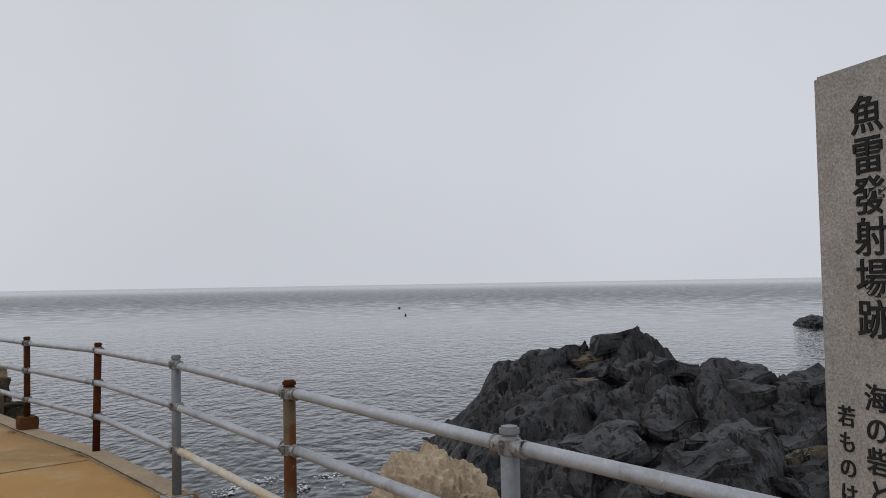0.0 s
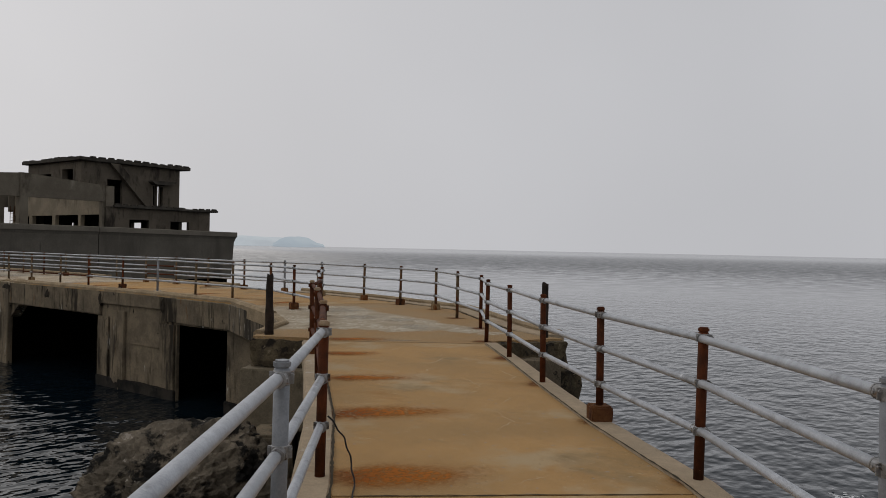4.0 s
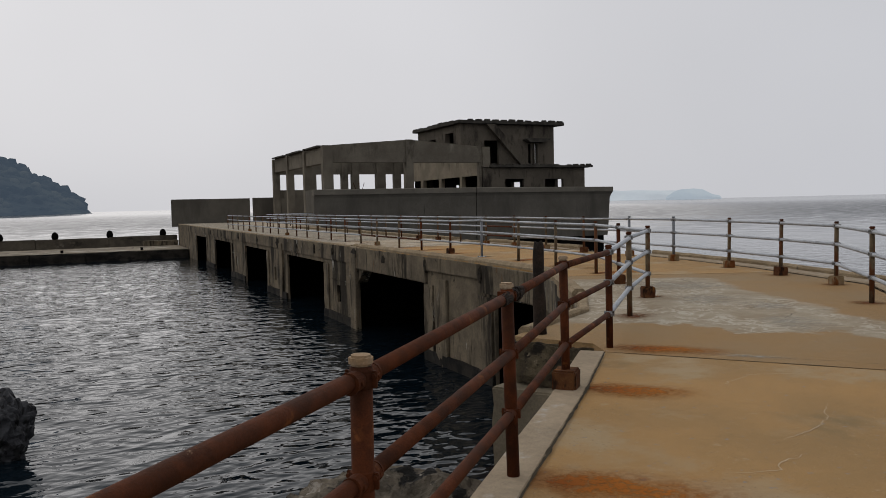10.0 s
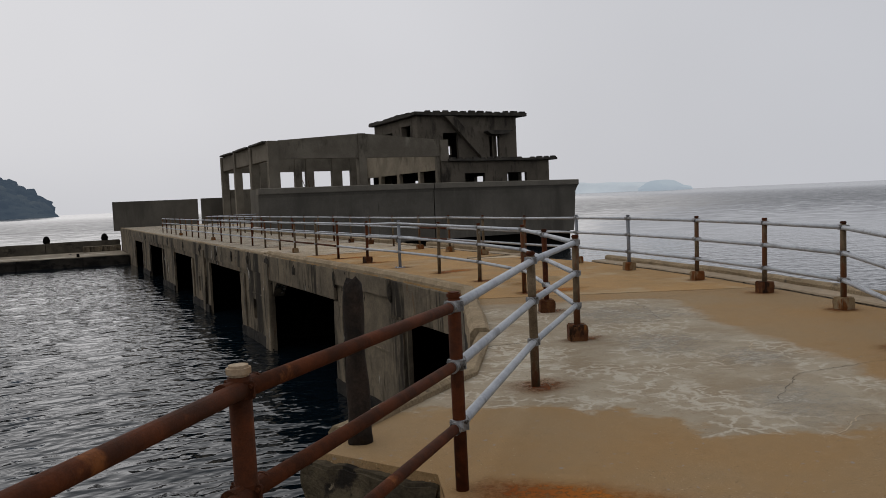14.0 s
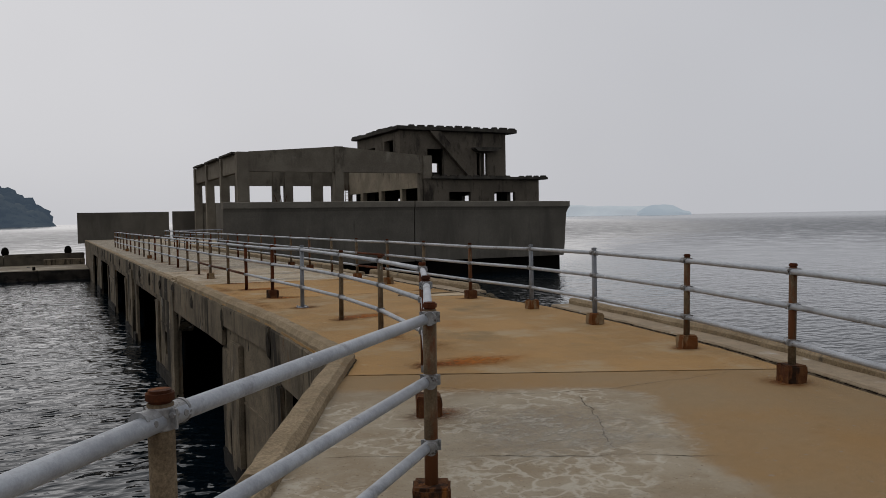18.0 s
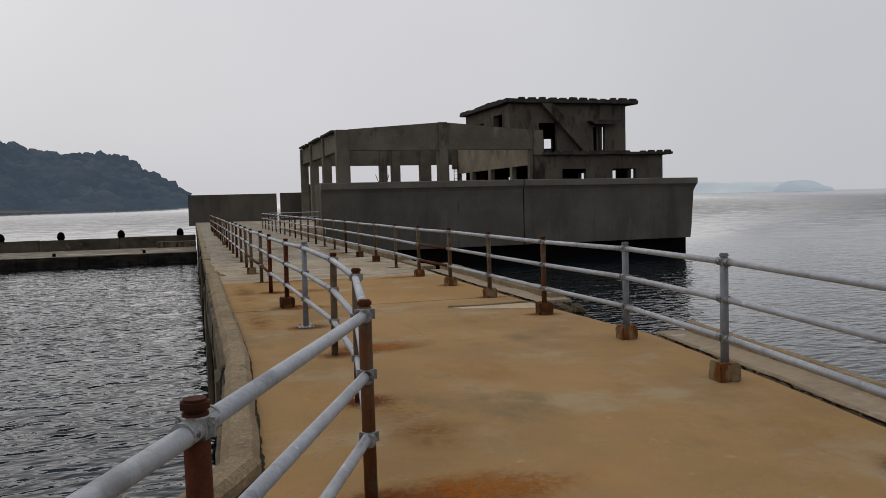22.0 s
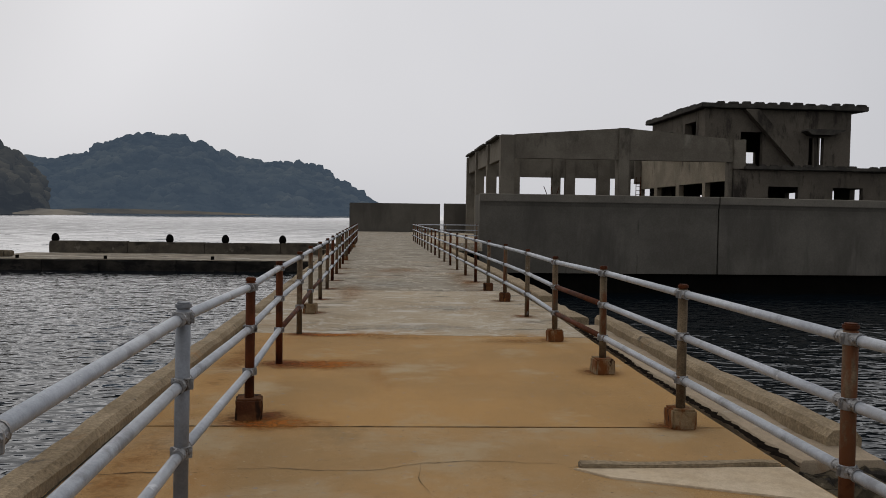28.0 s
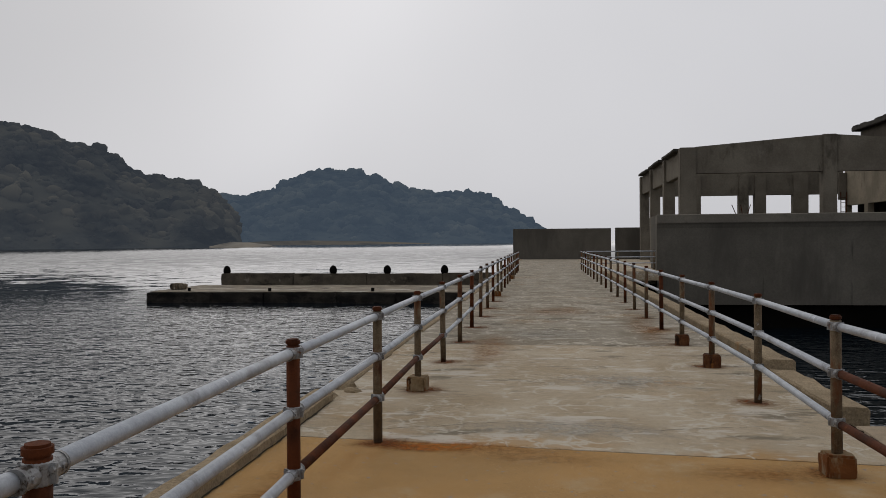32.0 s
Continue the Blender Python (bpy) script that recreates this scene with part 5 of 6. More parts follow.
def sea_wall():
    t = group("sea_wall", "tall dark concrete sea wall with a split joint", "wall", kind="structure")
    for x0, x1 in ((5.27, 20.27), (20.36, 35.3)):
        prof = [(66.22, -1.9), (66.22, -1.2), (66.22, 0.2), (66.22, 1.2), (66.22, 1.8), (66.2, 2.2), (66.14, 2.38), (66.1, 2.455), (66.75, 2.455), (66.75, -1.9)]
        coping = [(66.08, 2.46), (66.06, 2.5), (66.06, 2.9), (66.1, 2.94), (66.75, 2.94), (66.75, 2.46)]
        last = x1 > 30
        n = 24
        for section, name, mat in ((prof, "wall_panel", SEAWALL), (coping, "coping", COPING)):
            bm = bmesh.new()
            rings = []
            for i in range(n + 1):
                ring = []
                for y, z in section:
                    end = x1
                    if last and z < 2.4:
                        end = x1 - 0.5 + 0.46 * max(0.0, (z - 0.2) / 2.2) ** 2.4 - 0.1 * max(0.0, (-1.2 - z) / 0.7)
                    x = x0 + (end - x0) * i / n
                    ring.append(bm.verts.new((x, y, z - 0.1 * max(0.0, x - 20) / 15 if z > 2.1 else z)))
                rings.append(ring)
            k = len(section)
            for a, b in zip(rings, rings[1:]):
                for q in range(k):
                    bm.faces.new((a[q], b[q], b[(q + 1) % k], a[(q + 1) % k]))
            bm.faces.new(rings[0])
            bm.faces.new(rings[-1][::-1])
            bmesh.ops.recalc_face_normals(bm, faces=bm.faces[:])
            part(name, bm, mat, t)
    part("side_return", boxes([(33.7, 34.2, 67.35, 84.0, -4.4, 2.6)]), SEAWALL, t)
    part("side_return", boxes([(5.3, 5.75, 66.75, 69.0, -0.9, 2.9)]), SEAWALL, t)
    # near-black slab and added skirt stand in for shade under the wall
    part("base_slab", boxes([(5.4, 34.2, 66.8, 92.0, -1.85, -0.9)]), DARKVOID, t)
    part("shade_skirt", boxes([(5.6, 34.55, 66.6, 67.3, -4.4, -1.92)], 0.03), DARKVOID, t)


sea_wall()


def far_wall():
    t = group("wall_north", "low dark concrete wall closing the end of the pier", "wall", kind="structure")
    part("wall_panel", boxes([(-3.53, 4.78, 91.2, 91.7, -0.3, 2.62)], 0.02), SEAWALL, t)
    part("wall_panel", boxes([(5.15, 14.0, 91.2, 91.7, -0.3, 2.66)], 0.02), SEAWALL, t)
    part("connecting_deck", boxes([(1.92, 7.5, 66.9, 91.1, -0.8, -0.02)]), PALE, t)
    part("connecting_deck", boxes([(1.92, 5.2, 64.2, 66.85, -0.5, -0.02)], 0.02), PALE, t)


far_wall()


def hall():
    t = group("concrete_frame", "roofless grey concrete frame of columns and gabled beams", "ruin")

    def top(x):
        return 6.8 + (7.42 - 6.8) * (1 - abs(x - 15.05) / 8.1)

    for x0, x1 in ((6.95, 7.85), (14.7, 15.42)):
        part("column", boxes([(x0, x1, 69.0, 69.75, -0.85, top((x0 + x1) / 2))], 0.03), RUINHALL, t)
    part("column", boxes([(22.2, 22.48, 69.2, 69.7, -0.85, 5.34)], 0.02), RUINHALL, t)
    part("column", boxes([(22.45, 23.28, 68.94, 69.6, 4.88, 6.82)], 0.03, 0.02, 2), RUINHALL, t, "broken stub at the end of the beam")
    for x0, x1 in ((7.85, 14.7), (15.42, 22.45)):
        part("beam", wall("x", 69.12, 0.45, x0, x1, 5.35, 7.4, top=top), RUINHALL, t)
    for y0, y1 in ((75.4, 76.1), (82.2, 82.9), (88.6, 89.3)):
        part("column", boxes([(6.95, 7.65, y0, y1, -0.85, 6.75)], 0.03), RUINHALL, t)
    for y0, y1 in ((69.75, 75.4), (76.1, 82.2), (82.9, 88.6)):
        part("beam", boxes([(7.1, 7.5, y0, y1, 5.3, 6.75)], 0.02), RUINHALL, t)
        part("cornice", boxes([(6.75, 7.6, y0 + 0.4, y1 - 0.2, 6.75, 6.9)], 0.02, 0.03, 3), ROOFING, t)
    for x0, x1 in ((10.9, 11.7), (14.65, 15.4), (15.86, 16.73), (18.8, 19.94), (21.0, 21.84)):
        part("column", boxes([(x0, x1, 88.5, 89.2, -0.85, 6.7)], 0.03), RUINHALL, t)
    part("beam", boxes([(7.65, 22.6, 88.7, 89.1, 5.1, 6.9)], 0.02), RUINHALL, t)
    part("parapet", boxes([(7.7, 22.0, 88.75, 89.05, -0.85, 3.4)], 0.02), RUINHALL, t)


hall()
bars = group("reinforcing_bars", "thin rusty reinforcing bars bent at the top", "rebar", at=(10.35, 70.5, -0.9))
for x, lean in ((0.0, -0.25), (0.35, -0.1), (0.6, 0.2)):
    part("bar", join(tube((x, 0, 0), (x, 0, 3.9), 0.024, 6), tube((x, 0, 3.88), (x + lean, 0, 4.5), 0.024, 6)), RUST, bars)


def roof_edge(roof, x0, x1, y0, y1, z, n, m):
    """Broken, rounded stumps along the edges of a flat roof, each a part."""
    spots = [(x0 + (x1 - x0) * (i + 0.5) / n, y0 + 0.2, (x1 - x0) / n, 0.36) for i in range(n)] + [(x0 + 0.2, y0 + (y1 - y0) * (i + 0.5) / m, 0.36, (y1 - y0) / m) for i in range(1, m)]
    for x, y, w, d in spots:
        if random.random() < 0.8:
            h = random.uniform(0.14, 0.24)
            a, c = (w * random.uniform(0.28, 0.42) if w > 0.4 else w / 2), (d * random.uniform(0.28, 0.42) if d > 0.4 else d / 2)
            part("roof_stump", boxes([(x - a, x + a, y - c, y + c, z - 0.06, z + h - 0.06)], 0.05, 0.03), ROOFING, roof)


def tower():
    t = group("ruined_building", "derelict two storey concrete building with empty window openings", "building")
    up = [(24.58, 26.2, 5.2, 7.75), (29.6, 30.72, 5.2, 7.45)]
    part("wall", wall("x", 72.6, 0.4, 22.505, 32.7, 4.9, 9.35, up), RUIN, t)
    part("wall", wall("x", 83.0, 0.4, 22.505, 32.7, 4.9, 9.35, [(29.82, 30.75, 6.3, 7.25)]), RUIN, t)
    part("wall", wall("y", 21.95, 0.55, 72.605, 83.395, 6.87, 9.35, [(74.2, 76.3, 7.2, 8.62), (78.6, 80.4, 7.2, 8.3)]), RUIN, t)
    part("wall", wall("y", 32.3, 0.4, 73.0, 83.0, 4.9, 9.35, [(75.7, 76.7, 5.6, 7.95)]), RUIN, t)
    roof = part("roof", boxes([(21.5, 33.7, 72.1, 84.0, 9.35, 9.68)], 0.04, 0.05, 5), ROOFING, t)
    roof_edge(roof, 21.5, 33.7, 72.1, 84.0, 9.68, 13, 9)
    slab = prism([(28.62, 5.15), (29.62, 5.15), (25.62, 9.3), (24.62, 9.3)], 0.0, 0.55)
    part("stair_slab", slab, RUIN, t, "sloping slab of an outer stair").matrix_basis = pose(0, 72.59, 0, 90, 0, 0)
    hood = bmesh.new()
    rows = [[hood.verts.new(v) for v in ((29.1, y, 7.96), (31.8, y, 7.96), (31.8, y, 7.86), (30.9, y, 7.58), (29.4, y, 7.58), (29.0, y, 7.84))] for y in (71.75, 72.59)]
    hood.faces.new(rows[0])
    hood.faces.new(rows[1][::-1])
    for k in range(6):
        hood.faces.new((rows[0][k], rows[1][k], rows[1][(k + 1) % 6], rows[0][(k + 1) % 6]))
    bmesh.ops.recalc_face_normals(hood, faces=hood.faces[:])
    part("window_hood", hood, ROOFING, t)
    for x in (29.98, 30.36):
        part("mullion", boxes([(x, x + 0.11, 72.7, 72.85, 5.2, 7.44)]), RUIN, t)
    low = [(24.88, 26.97, 2.5, 3.77), (29.35, 31.48, 2.5, 3.75)]
    part("wall", wall("x", 69.0, 0.4, 22.49, 34.0, -0.85, 4.85, low), RUIN, t)
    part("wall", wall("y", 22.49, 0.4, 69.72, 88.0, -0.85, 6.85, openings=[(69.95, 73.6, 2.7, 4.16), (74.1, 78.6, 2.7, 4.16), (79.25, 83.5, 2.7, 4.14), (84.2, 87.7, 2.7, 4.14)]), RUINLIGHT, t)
    part("broken_panel", boxes([(21.85, 22.48, 87.55, 87.7, 4.6, 6.7)], 0.02, 0.06, 3), RUINHALL, t, "cracked panel hanging at the end of the wall")
    # added backing; its near-black stands in for shade behind the openings
    part("shade_backing", boxes([(24.0, 24.2, 78.5, 89.6, 2.95, 6.7)]), DARKVOID, t)
    part("wall", wall("y", 33.6, 0.4, 69.4, 84.5, -0.85, 4.85, [(71.8, 73.95, 2.6, 3.85), (75.95, 78.2, 2.6, 3.85), (81.3, 83.3, 2.6, 3.85)]), RUIN, t)
    part("wall", wall("x", 84.1, 0.4, 23.1, 33.6, -0.85, 4.85, [(25.8, 27.4, 2.6, 3.6)]), RUIN, t)
    roof = part("roof", boxes([(23.12, 34.75, 68.6, 84.9, 4.86, 5.08)], 0.03, 0.04, 5), ROOFING, t)
    roof_edge(roof, 23.2, 34.75, 68.6, 76.0, 5.08, 15, 1)
    ladder = group("ladder", "rusty cage of a small steel ladder", "ladder")
    ladder.location = (21.97, 87.4, 2.9)
    for x in (0.0, 0.42):
        part("ladder_stile", tube((x, 0, -3.75), (x, 0, 2.3), 0.035, 8), RUST, ladder)
    for k in range(15):
        part("rung", tube((0, 0, -3.2 + 0.36 * k), (0.42, 0, -3.2 + 0.36 * k), 0.018, 6), RUST, ladder)


tower()

# ---- low jetty across the basin ----


def jetty():
    t = group("jetty", "low dark stone jetty with bollards across the basin", "jetty", kind="structure")
    x = -32.4
    for k in range(6):
        wide = (5.4, 4.3, 5.9, 4.6, 5.2, 3.92)[k]
        part("quay_block", boxes([(x, x + wide, 82.0 + 0.05 * (k % 3), 92.0, -4.4, -2.3 - 0.03 * (k % 2))], 0.06, 0.1, 5), JETTY, t)
        x += wide + 0.02
    for x, y in ((-29.2, 83.0), (-22.4, 82.8), (-14.1, 82.9), (-7.2, 82.8)):
        part("mooring_stub", tube((x, y, -2.25), (x, y, -1.98), 0.13, 10), DARKVOID, t)
    part("quay_top", boxes([(-32.2, -3.0, 82.3, 92.0, -2.3, -2.24)], 0.02, 0.03, 6), PIERTOP, t)
    x = -30.4
    for k in range(4):
        part("parapet", boxes([(x, x + 6.83, 92.05 + 0.04 * (k % 2), 93.0, -4.4, -1.2 - 0.03 * (k % 3))], 0.05, 0.05, 5), QUAYWALL, t)
        x += 6.86
    part("block", boxes([(-31.6, -30.6, 84.5, 85.6, -2.24, -1.75)], 0.08, 0.1, 3), PIERWALL, t)
    part("step", boxes([(-6.5, -3.0, 90.6, 92.0, -2.24, -1.7)], 0.04, 0.04, 3), PIERWALL, t)
    for x in (-30.0, -19.9, -14.9, -9.7, -4.4):
        bm = bmesh.new()
        bmesh.ops.create_uvsphere(bm, u_segments=14, v_segments=10, radius=0.34)
        for v in bm.verts:
            v.co.z = v.co.z * 1.5 if v.co.z > 0 else v.co.z
        ob = part("bollard", bm, DARKVOID, None, smooth=True)
        ob.location = (x, 92.5, -1.0)
        tagged(ob, "dark rounded mooring bollard on the jetty wall", "bollard", "bollards along the jetty")


jetty()

# ---- rocks ----


def boulder(name, at, size, mat, label, seed, sub=5, sharp=0.35, turn=0, grp="", flat=0.0):
    bm = bmesh.new()
    bmesh.ops.create_icosphere(bm, subdivisions=sub, radius=1)
    o = Vector((seed * 7.3, seed * 3.1, seed))
    for v in bm.verts:
        p = v.co.copy()
        d = 1 + sharp * noise.noise(p * 1.1 + o) + sharp * 0.5 * abs(noise.noise(p * 2.7 + o)) + sharp * 0.3 * noise.noise(p * 6 + o) + sharp * 0.22 * noise.noise(p * 13 + o) + sharp * 0.14 * noise.noise(p * 27 + o)
        v.co = p * d
    ob = part(name, bm, mat, None, smooth=False)
    ob.matrix_basis = pose(*at, 0, 0, turn) @ Matrix.Diagonal((*size, 1))
    return tagged(ob, label, "rock", grp)


def outcrop():
    """The dark rocks beside the bridge: worn slabs split by clefts, rising to a knob."""
    bm = bmesh.new()
    nx, ny = 260, 200
    cx, cy, ex, ey = 0.2, -7.6, 10.0, 6.6
    grid = []
    for j in range(ny + 1):
        row = []
        for i in range(nx + 1):
            u, v = i / nx * 2 - 1, j / ny * 2 - 1
            x, y = cx + u * ex, cy + v * ey
            p = Vector((x, y, 0))
            edge = 0.14 * noise.noise(p * 0.35) + 0.08 * noise.noise(p * 1.1)
            hump = max(0.0, 1 - max(0.0, (u ** 4 + v ** 4) ** 0.25 + edge) ** 4)
            crest = 2.05 + 0.3 * math.exp(-((y + 5.2) / 1.3) ** 2) + 0.75 * math.exp(-((y + 7.9) / 1.05) ** 4) + 0.3 * math.exp(-((y + 12.4) / 1.8) ** 2)
            crest *= min(1.0, max(0.0, (-y - 2.2) / 1.7)) ** 0.6
            fall = 1 - 0.68 * min(1.0, max(0.0, (2.2 - x) / 9.5)) ** 0.85 if x < 2.2 else max(0.0, 1 - (x - 2.2) / 7.5)
            warp = Vector((0.9 * noise.noise(p * 0.4), 0.9 * noise.noise(p * 0.4 + Vector((7, 0, 0))), 0))
            q = p + warp
            s = Vector(((0.35 * q.x - 0.94 * q.y) * 0.4, (0.94 * q.x + 0.35 * q.y) * 1.05, 0))
            near_cells = noise.voronoi(s)
            d = near_cells[0]
            d2 = noise.voronoi(Vector((s.x * 2.2, s.y * 2.6, 4.0)))[0]
            slab = min(1.0, (d[1] - d[0]) * 3.6) ** 0.5
            chip = min(1.0, (d2[1] - d2[0]) * 3.4) ** 0.5
            lift = noise.cell(Vector(near_cells[1][0]) * 5.0)
            tilt = 0.35 * (s.y - near_cells[1][0].y)
            z = SEA - 0.5 + hump * (0.2 + crest * fall + 0.42 * slab + 0.24 * chip * slab + 0.55 * lift + tilt + 0.2 * noise.noise(p * 0.5))
            z += hump * (0.1 * noise.noise(p * 2.2) + 0.1 * abs(noise.noise(p * 4.5)) + 0.05 * noise.noise(p * 10.0))
            row.append(bm.verts.new((x, y, z)))
        grid.append(row)
    for j in range(ny):
        for i in range(nx):
            bm.faces.new((grid[j][i], grid[j][i + 1], grid[j + 1][i + 1], grid[j + 1][i]))
    t = group("rock_outcrop", "jagged dark layered rock outcrop in the sea", "rock", at=(cx, cy, SEA))
    back = Matrix.Translation((-cx, -cy, -SEA))

    def height(x, y):
        return grid[int((y - cy + ey) / (2 * ey) * ny)][int((x - cx + ex) / (2 * ex) * nx)].co.z

    spots = []
    for k in range(70):
        x, y = random.uniform(-6.5, 3.0), random.uniform(-12.6, -5.6)
        spots.append((x, y, height(x, y), random.uniform(0.4, 0.85), random.uniform(0.22, 0.42), random.uniform(0.14, 0.28), random.uniform(-78, -52), k))
    part("bedrock", bm, ROCK, t).matrix_basis = back
    for x, y, z, a, b, c, turn, k in spots:
        slab = boxes([(-a, a, -b, b, -c, c)], 0.05, 0, 4)
        for v in slab.verts:
            v.co += 0.2 * noise.noise_vector(v.co * 1.6 + Vector((k * 2.3, 0, 0))) + 0.05 * noise.noise_vector(v.co * 5.0 + Vector((0, k, 0)))
        part("rock_slab", slab, GREYROCK if k % 23 == 4 else ROCK, t).matrix_basis = back @ pose(x, y, z + 0.02, random.uniform(-14, 14), random.uniform(-16, 10), turn)


outcrop()
TANS = "pale tan boulder below the sea railing"
boulder("boulder", (-9.5, -2.55, -1.6), (1.15, 0.78, 1.0), TANROCK, TANS, 2, sub=6, sharp=0.34, turn=30, grp="tan boulders")
boulder("boulder", (-11.3, -2.2, -2.2), (1.2, 0.9, 1.0), TANROCK, TANS, 3, sub=5, turn=70, grp="tan boulders")
boulder("boulder", (-12.9, -2.9, -1.6), (1.0, 0.8, 0.8), TANROCK, TANS, 5, sub=5, turn=10, grp="tan boulders")
boulder("boulder", (-9.6, -0.7, -2.3), (1.0, 0.75, 0.8), PALEROCK, "pale grey boulder at the waterline", 4, turn=50, grp="shore boulders")
boulder("boulder", (-8.3, 0.1, -2.7), (0.9, 0.7, 0.6), ROCK, "dark wet rock at the waterline", 6, turn=20, grp="wet rocks")
boulder("boulder", (-9.5, 9.2, -2.4), (1.5, 1.1, 1.1), GREYROCK, "big rough grey boulder under the bridge edge", 7, turn=147, sub=6, sharp=0.28)
for k, (x, y, z, s, t, m) in enumerate(((-11.0, 7.35, -2.5, (0.85, 0.6, 0.6), 50, 0), (-10.45, 6.6, -2.35, (0.6, 0.5, 0.5), 10, 0), (-12.2, 6.4, -2.55, (0.85, 0.7, 0.55), 80, 0),
                                        (-12.9, 4.9, -2.2, (0.8, 0.65, 0.6), 15, 0), (-14.2, 4.3, -2.3, (0.95, 0.75, 0.7), 40, 0), (-11.7, 5.6, -2.5, (0.6, 0.5, 0.45), 66, 0),
                                        (-13.6, 6.2, -2.8, (1.0, 0.8, 0.55), 20, 0), (-15.6, 4.2, -2.5, (1.1, 0.8, 0.7), 70, 0), (-9.2, 7.6, -2.6, (0.5, 0.45, 0.5), 30, 0),
                                        (-12.6, 9.8, -3.05, (0.9, 0.7, 0.35), 0, 1), (-10.7, 11.4, -3.1, (0.8, 0.6, 0.4), 35, 1), (-14.6, 7.4, -3.0, (1.2, 0.9, 0.5), 40, 1),
                                        (-16.6, 5.4, -2.8, (1.4, 1.1, 0.7), 60, 1), (-13.6, 8.4, -3.05, (0.8, 0.6, 0.4), 90, 1), (-17.8, 3.4, -2.3, (1.5, 1.1, 1.0), 15, 1))):
    boulder("boulder", (x, y, z), s, (PALEROCK, ROCK)[m], ("pale angular boulder on the shore", "dark wet rock at the waterline")[m], 30 + k, turn=t, grp=("shore boulders", "wet rocks")[m])
boulder("boulder", (-13.95, 19.2, -2.75), (0.62, 0.5, 0.75), ROCK, "dark rock standing in the basin", 17, turn=0)

# loose stones between the boulders
bm = bmesh.new()
for k in range(420):
    t = random.uniform(0, 1)
    c = Vector((-14.8, 3.6)).lerp(Vector((-9.2, 9.0)), t) + Vector((-0.7, 0.7)) * random.uniform(-0.2, 1.9)
    s = random.uniform(0.06, 0.26)
    r = bmesh.ops.create_icosphere(bm, subdivisions=1, radius=s)
    o = Vector((c.x, c.y, -2.75 + 0.5 * noise.noise(Vector((c.x, c.y, 0))) + random.uniform(-0.1, 0.25)))
    e = Euler((random.uniform(0, 6), random.uniform(0, 6), random.uniform(0, 6))).to_matrix()
    for v in r["verts"]:
        v.co = o + e @ Vector((v.co.x * random.uniform(0.8, 1.3), v.co.y * random.uniform(0.7, 1.1), v.co.z * 0.75))
tagged(part("shore_stones", bm, GREYROCK), "loose grey stones on the shore below the bridge", "stones", kind="stuff")

# marker buoys out at sea, and a rock awash
for x, y, s in ((130, 8.6, 0.22), (98, 5.2, 0.15)):
    bm = bmesh.new()
    bmesh.ops.create_uvsphere(bm, u_segments=12, v_segments=8, radius=s)
    for v in bm.verts:
        v.co.z *= 1.25 if v.co.z > 0 else 0.8
    ob = part("buoy", bm, BLACKWOOD, None, smooth=True)
    ob.location = (x, y, SEA + 0.12)
    tagged(ob, "small dark marker buoy on the open sea", "buoy", "marker buoys")
boulder("rock_awash", (60.0, -38.0, SEA - 0.2), (2.6, 1.6, 1.0), ROCK, "low dark rock awash in the sea", 21)

# shore under the start of the walk
part("ground", boxes([(-40, -16.2, -30, 0.5, -3.6, -0.32)], 0.2, 0.3, 8), TANROCK)
tagged(bpy.data.objects["ground"], "rocky shore under the start of the walkway", "ground", kind="structure")

# black posts at the end of the bridge


def black_post(x, y, h, seed, r=0.1, base=0.0):
    bm = bmesh.new()
    bmesh.ops.create_cone(bm, cap_ends=True, segments=16, radius1=r, radius2=r * 0.85, depth=h)
    bmesh.ops.subdivide_edges(bm, edges=[e for e in bm.edges if abs(e.verts[0].co.z - e.verts[1].co.z) > 0.1], cuts=12)
    for v in bm.verts:
        v.co.z += h / 2
        v.co += 0.02 * noise.noise_vector(Vector((v.co.x * 8 + seed, v.co.y * 8, v.co.z * 3)))
        if v.co.z > h * 0.97:
            v.co.z += 0.08 * noise.noise(v.co * 20)
    ob = part("mooring_post", bm, BLACKWOOD, None, smooth=True)
    ob.location = (x, y, base)
    tagged(ob, "blackened rotten mooring post at the bridge end", "post", "mooring posts")


black_post(-7.38, 9.92, 1.06, 1, 0.078)
black_post(-3.95, 6.2, 1.02, 5, 0.07, 0.0)

# scorched stretch of the top rail
burnt = bmesh.new()
d = (Vector((-8.622, 7.46)) - Vector((-10.061, 5.807))).normalized()
for a, b, r in ((-0.22, -0.06, 0.031), (0.05, 0.26, 0.033), (0.12, 0.2, 0.04)):
    p, q = Vector((-10.061, 5.807)) + d * a, Vector((-10.061, 5.807)) + d * b
    piece = tube((*p, 1.033), (*q, 1.033), r, 14)
    me = bpy.data.meshes.new("tmp")
    piece.to_mesh(me)
    piece.free()
    burnt.from_mesh(me)
    bpy.data.meshes.remove(me)
bmesh.ops.subdivide_edges(burnt, edges=burnt.edges[:], cuts=2)
for v in burnt.verts:
    v.co += 0.012 * noise.noise_vector(v.co * 22)
rail_thing = [o for o in bpy.data.objects if o.name == "railing"][0]
ob = part("scorched_sleeve", burnt, BLACKWOOD, rail_thing, "black scorched crust on the rail")
ob.matrix_basis = Matrix.Translation(rail_thing.location).inverted()

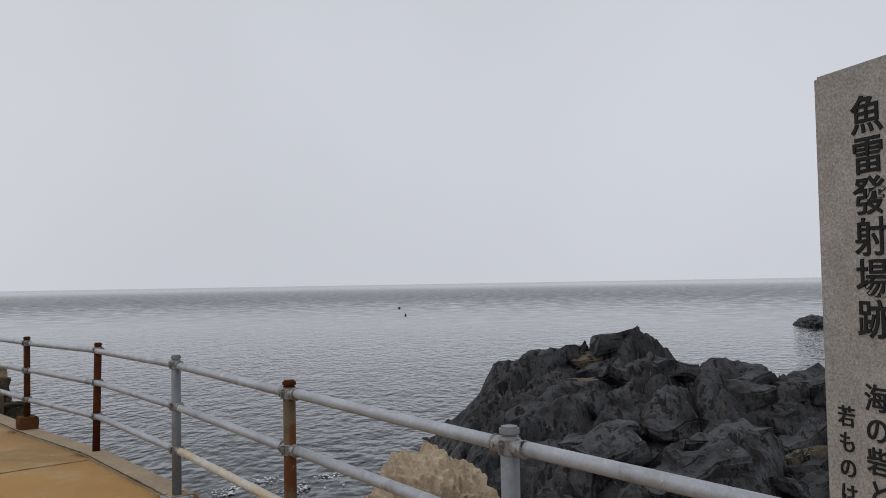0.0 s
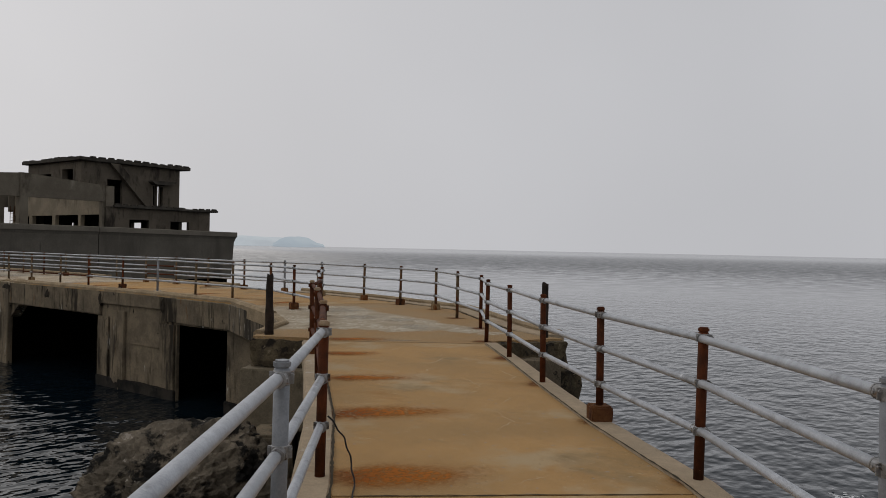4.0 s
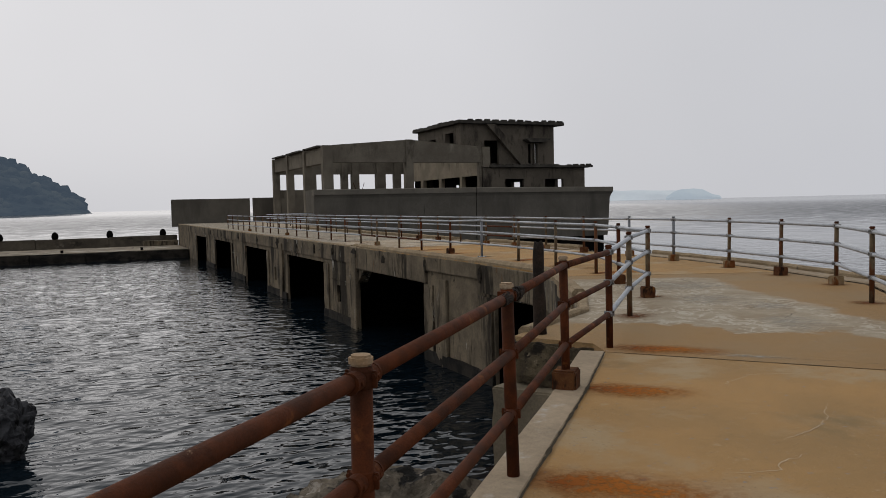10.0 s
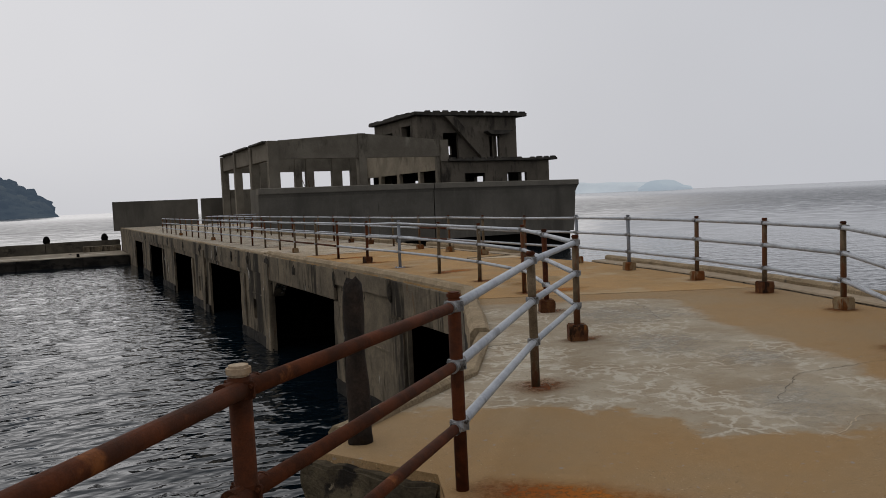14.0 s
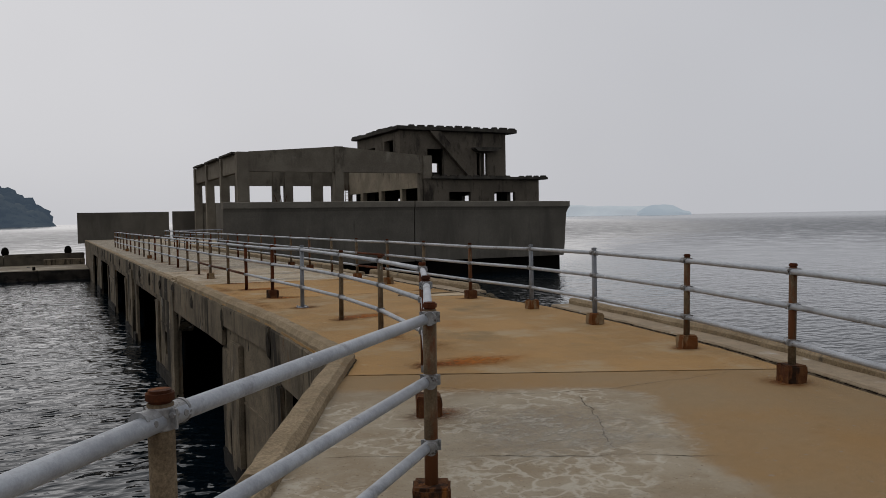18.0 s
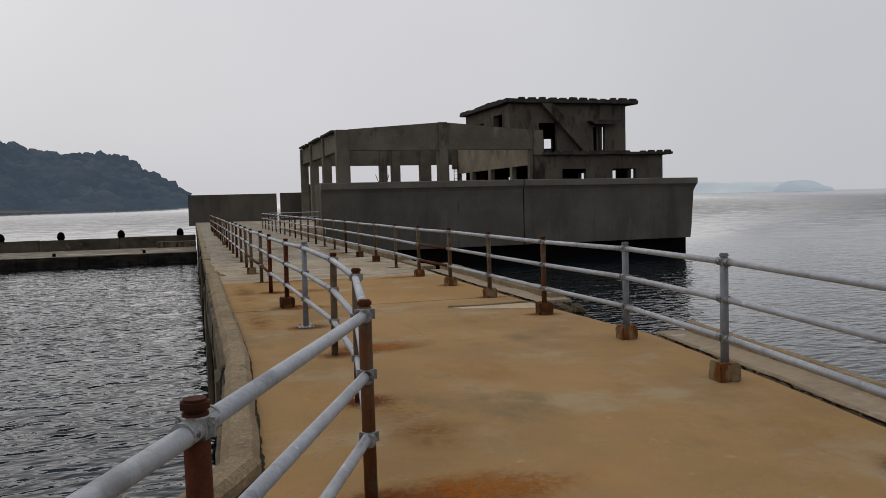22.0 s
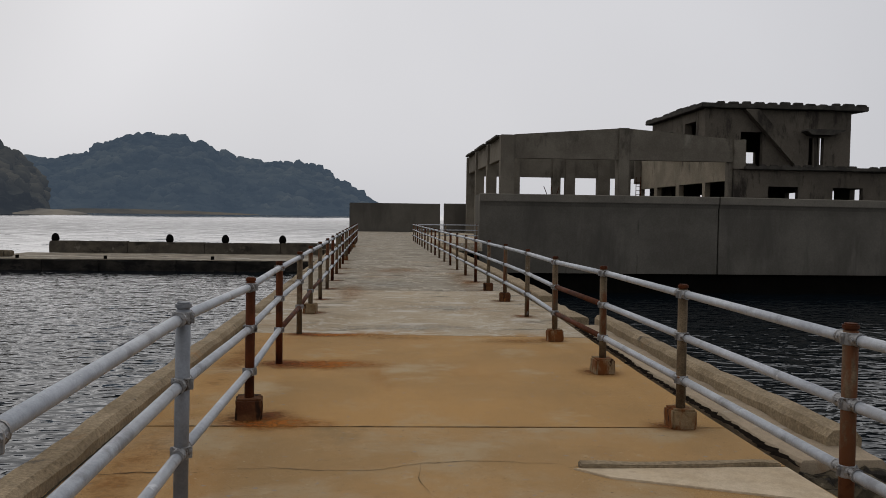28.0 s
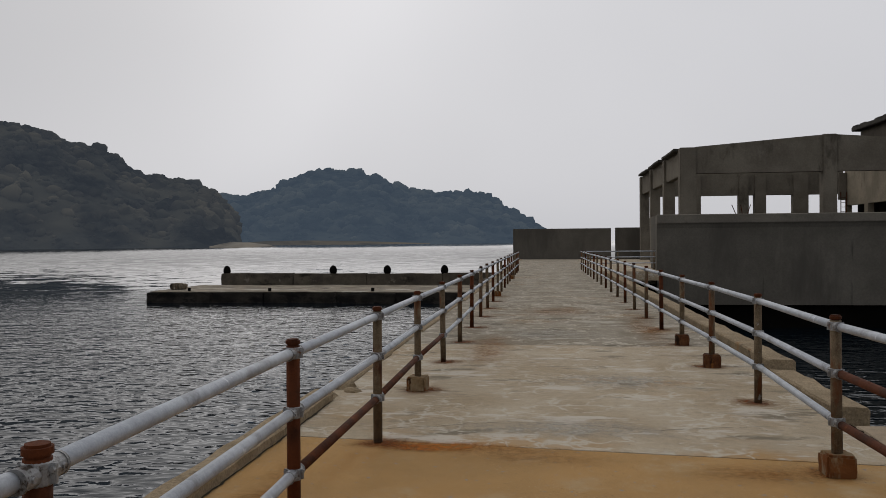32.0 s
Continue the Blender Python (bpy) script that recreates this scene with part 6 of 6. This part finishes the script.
# foam where the swell meets the rocks
bm = bmesh.new()
for k in range(420):
    f = random.uniform(0, 1)
    c = Vector((-3.4, 1.7)).lerp(Vector((0.7, 0.3)), f) if k % 3 else Vector((-1.2, 2.5)).lerp(Vector((0.6, 1.7)), f)
    c += Vector((random.gauss(0, 0.16), random.gauss(0, 0.2)))
    if noise.noise(Vector((c.x * 1.3, c.y * 1.3, 2))) < -0.05:
        continue
    s = random.uniform(0.008, 0.045)
    e = Matrix.Rotation(random.uniform(0, 6.3), 3, "Z")
    for v in bmesh.ops.create_icosphere(bm, subdivisions=1, radius=s)["verts"]:
        v.co = Vector((c.x, c.y, SEA + 0.015)) + e @ Vector((v.co.x * 1.9, v.co.y * (0.7 + 0.5 * noise.noise(v.co * 30)), v.co.z * 0.4))
tagged(part("foam", bm, FOAM), "white foam flecks on the sea beside the rocks", "foam", kind="stuff")

# black cable along the deck edge
cv = bpy.data.curves.new("cable", "CURVE")
cv.dimensions = "3D"
cv.bevel_depth = 0.006
sp = cv.splines.new("POLY")
pts = [(-12.94, 2.66, 0.44), (-12.86, 2.58, 0.3), (-12.86, 2.5, 0.12), (-12.95, 2.38, 0.012), (-13.3, 2.08, 0.012), (-13.8, 1.62, 0.012), (-14.2, 1.2, 0.012), (-14.42, 0.98, 0.012)]
sp.points.add(60)
for i in range(61):
    f = i / 60 * (len(pts) - 1)
    k = min(int(f), len(pts) - 2)
    p = Vector(pts[k]).lerp(Vector(pts[k + 1]), f - k)
    w = 0.012 * noise.noise(Vector((f * 2, 0, 0)))
    sp.points[i].co = (p.x + w, p.y - w, p.z, 1)
cv.materials.append(CABLE)
tagged(new("cable", cv), "thin black cable hanging from a post onto the deck", "cable")

# ---- stone monument by the path ----


def monument():
    t = group("stone_monument", "upright grey granite memorial stone with black carved lettering", "monument", at=(-17.29, -3.88, 0))
    t.rotation_euler = (0, 0, math.atan2(0.17, 0.48))
    part("stone", boxes([(-0.56, 0, -0.24, 0, -0.4, 2.12)], 0.008), GRANITE, t)

    def letters(text, x, z, size, gap):
        for i, ch in enumerate(text):
            c = bpy.data.curves.new("letter", "FONT")
            c.body, c.size, c.extrude, c.align_x, c.align_y = ch, size, 0.002, "CENTER", "CENTER"
            c.offset = size * 0.01
            c.materials.append(INK)
            o = new("letter", c)
            o.parent = t
            o.matrix_basis = pose(x, 0.001, z - i * gap, 90, 0, 180)

    letters("魚雷發射場跡", -0.155, 1.995, 0.09, 0.0905)
    letters("海の砦と", -0.152, 1.372, 0.064, 0.069)
    letters("若ものは", -0.068, 1.322, 0.05, 0.058)


monument()
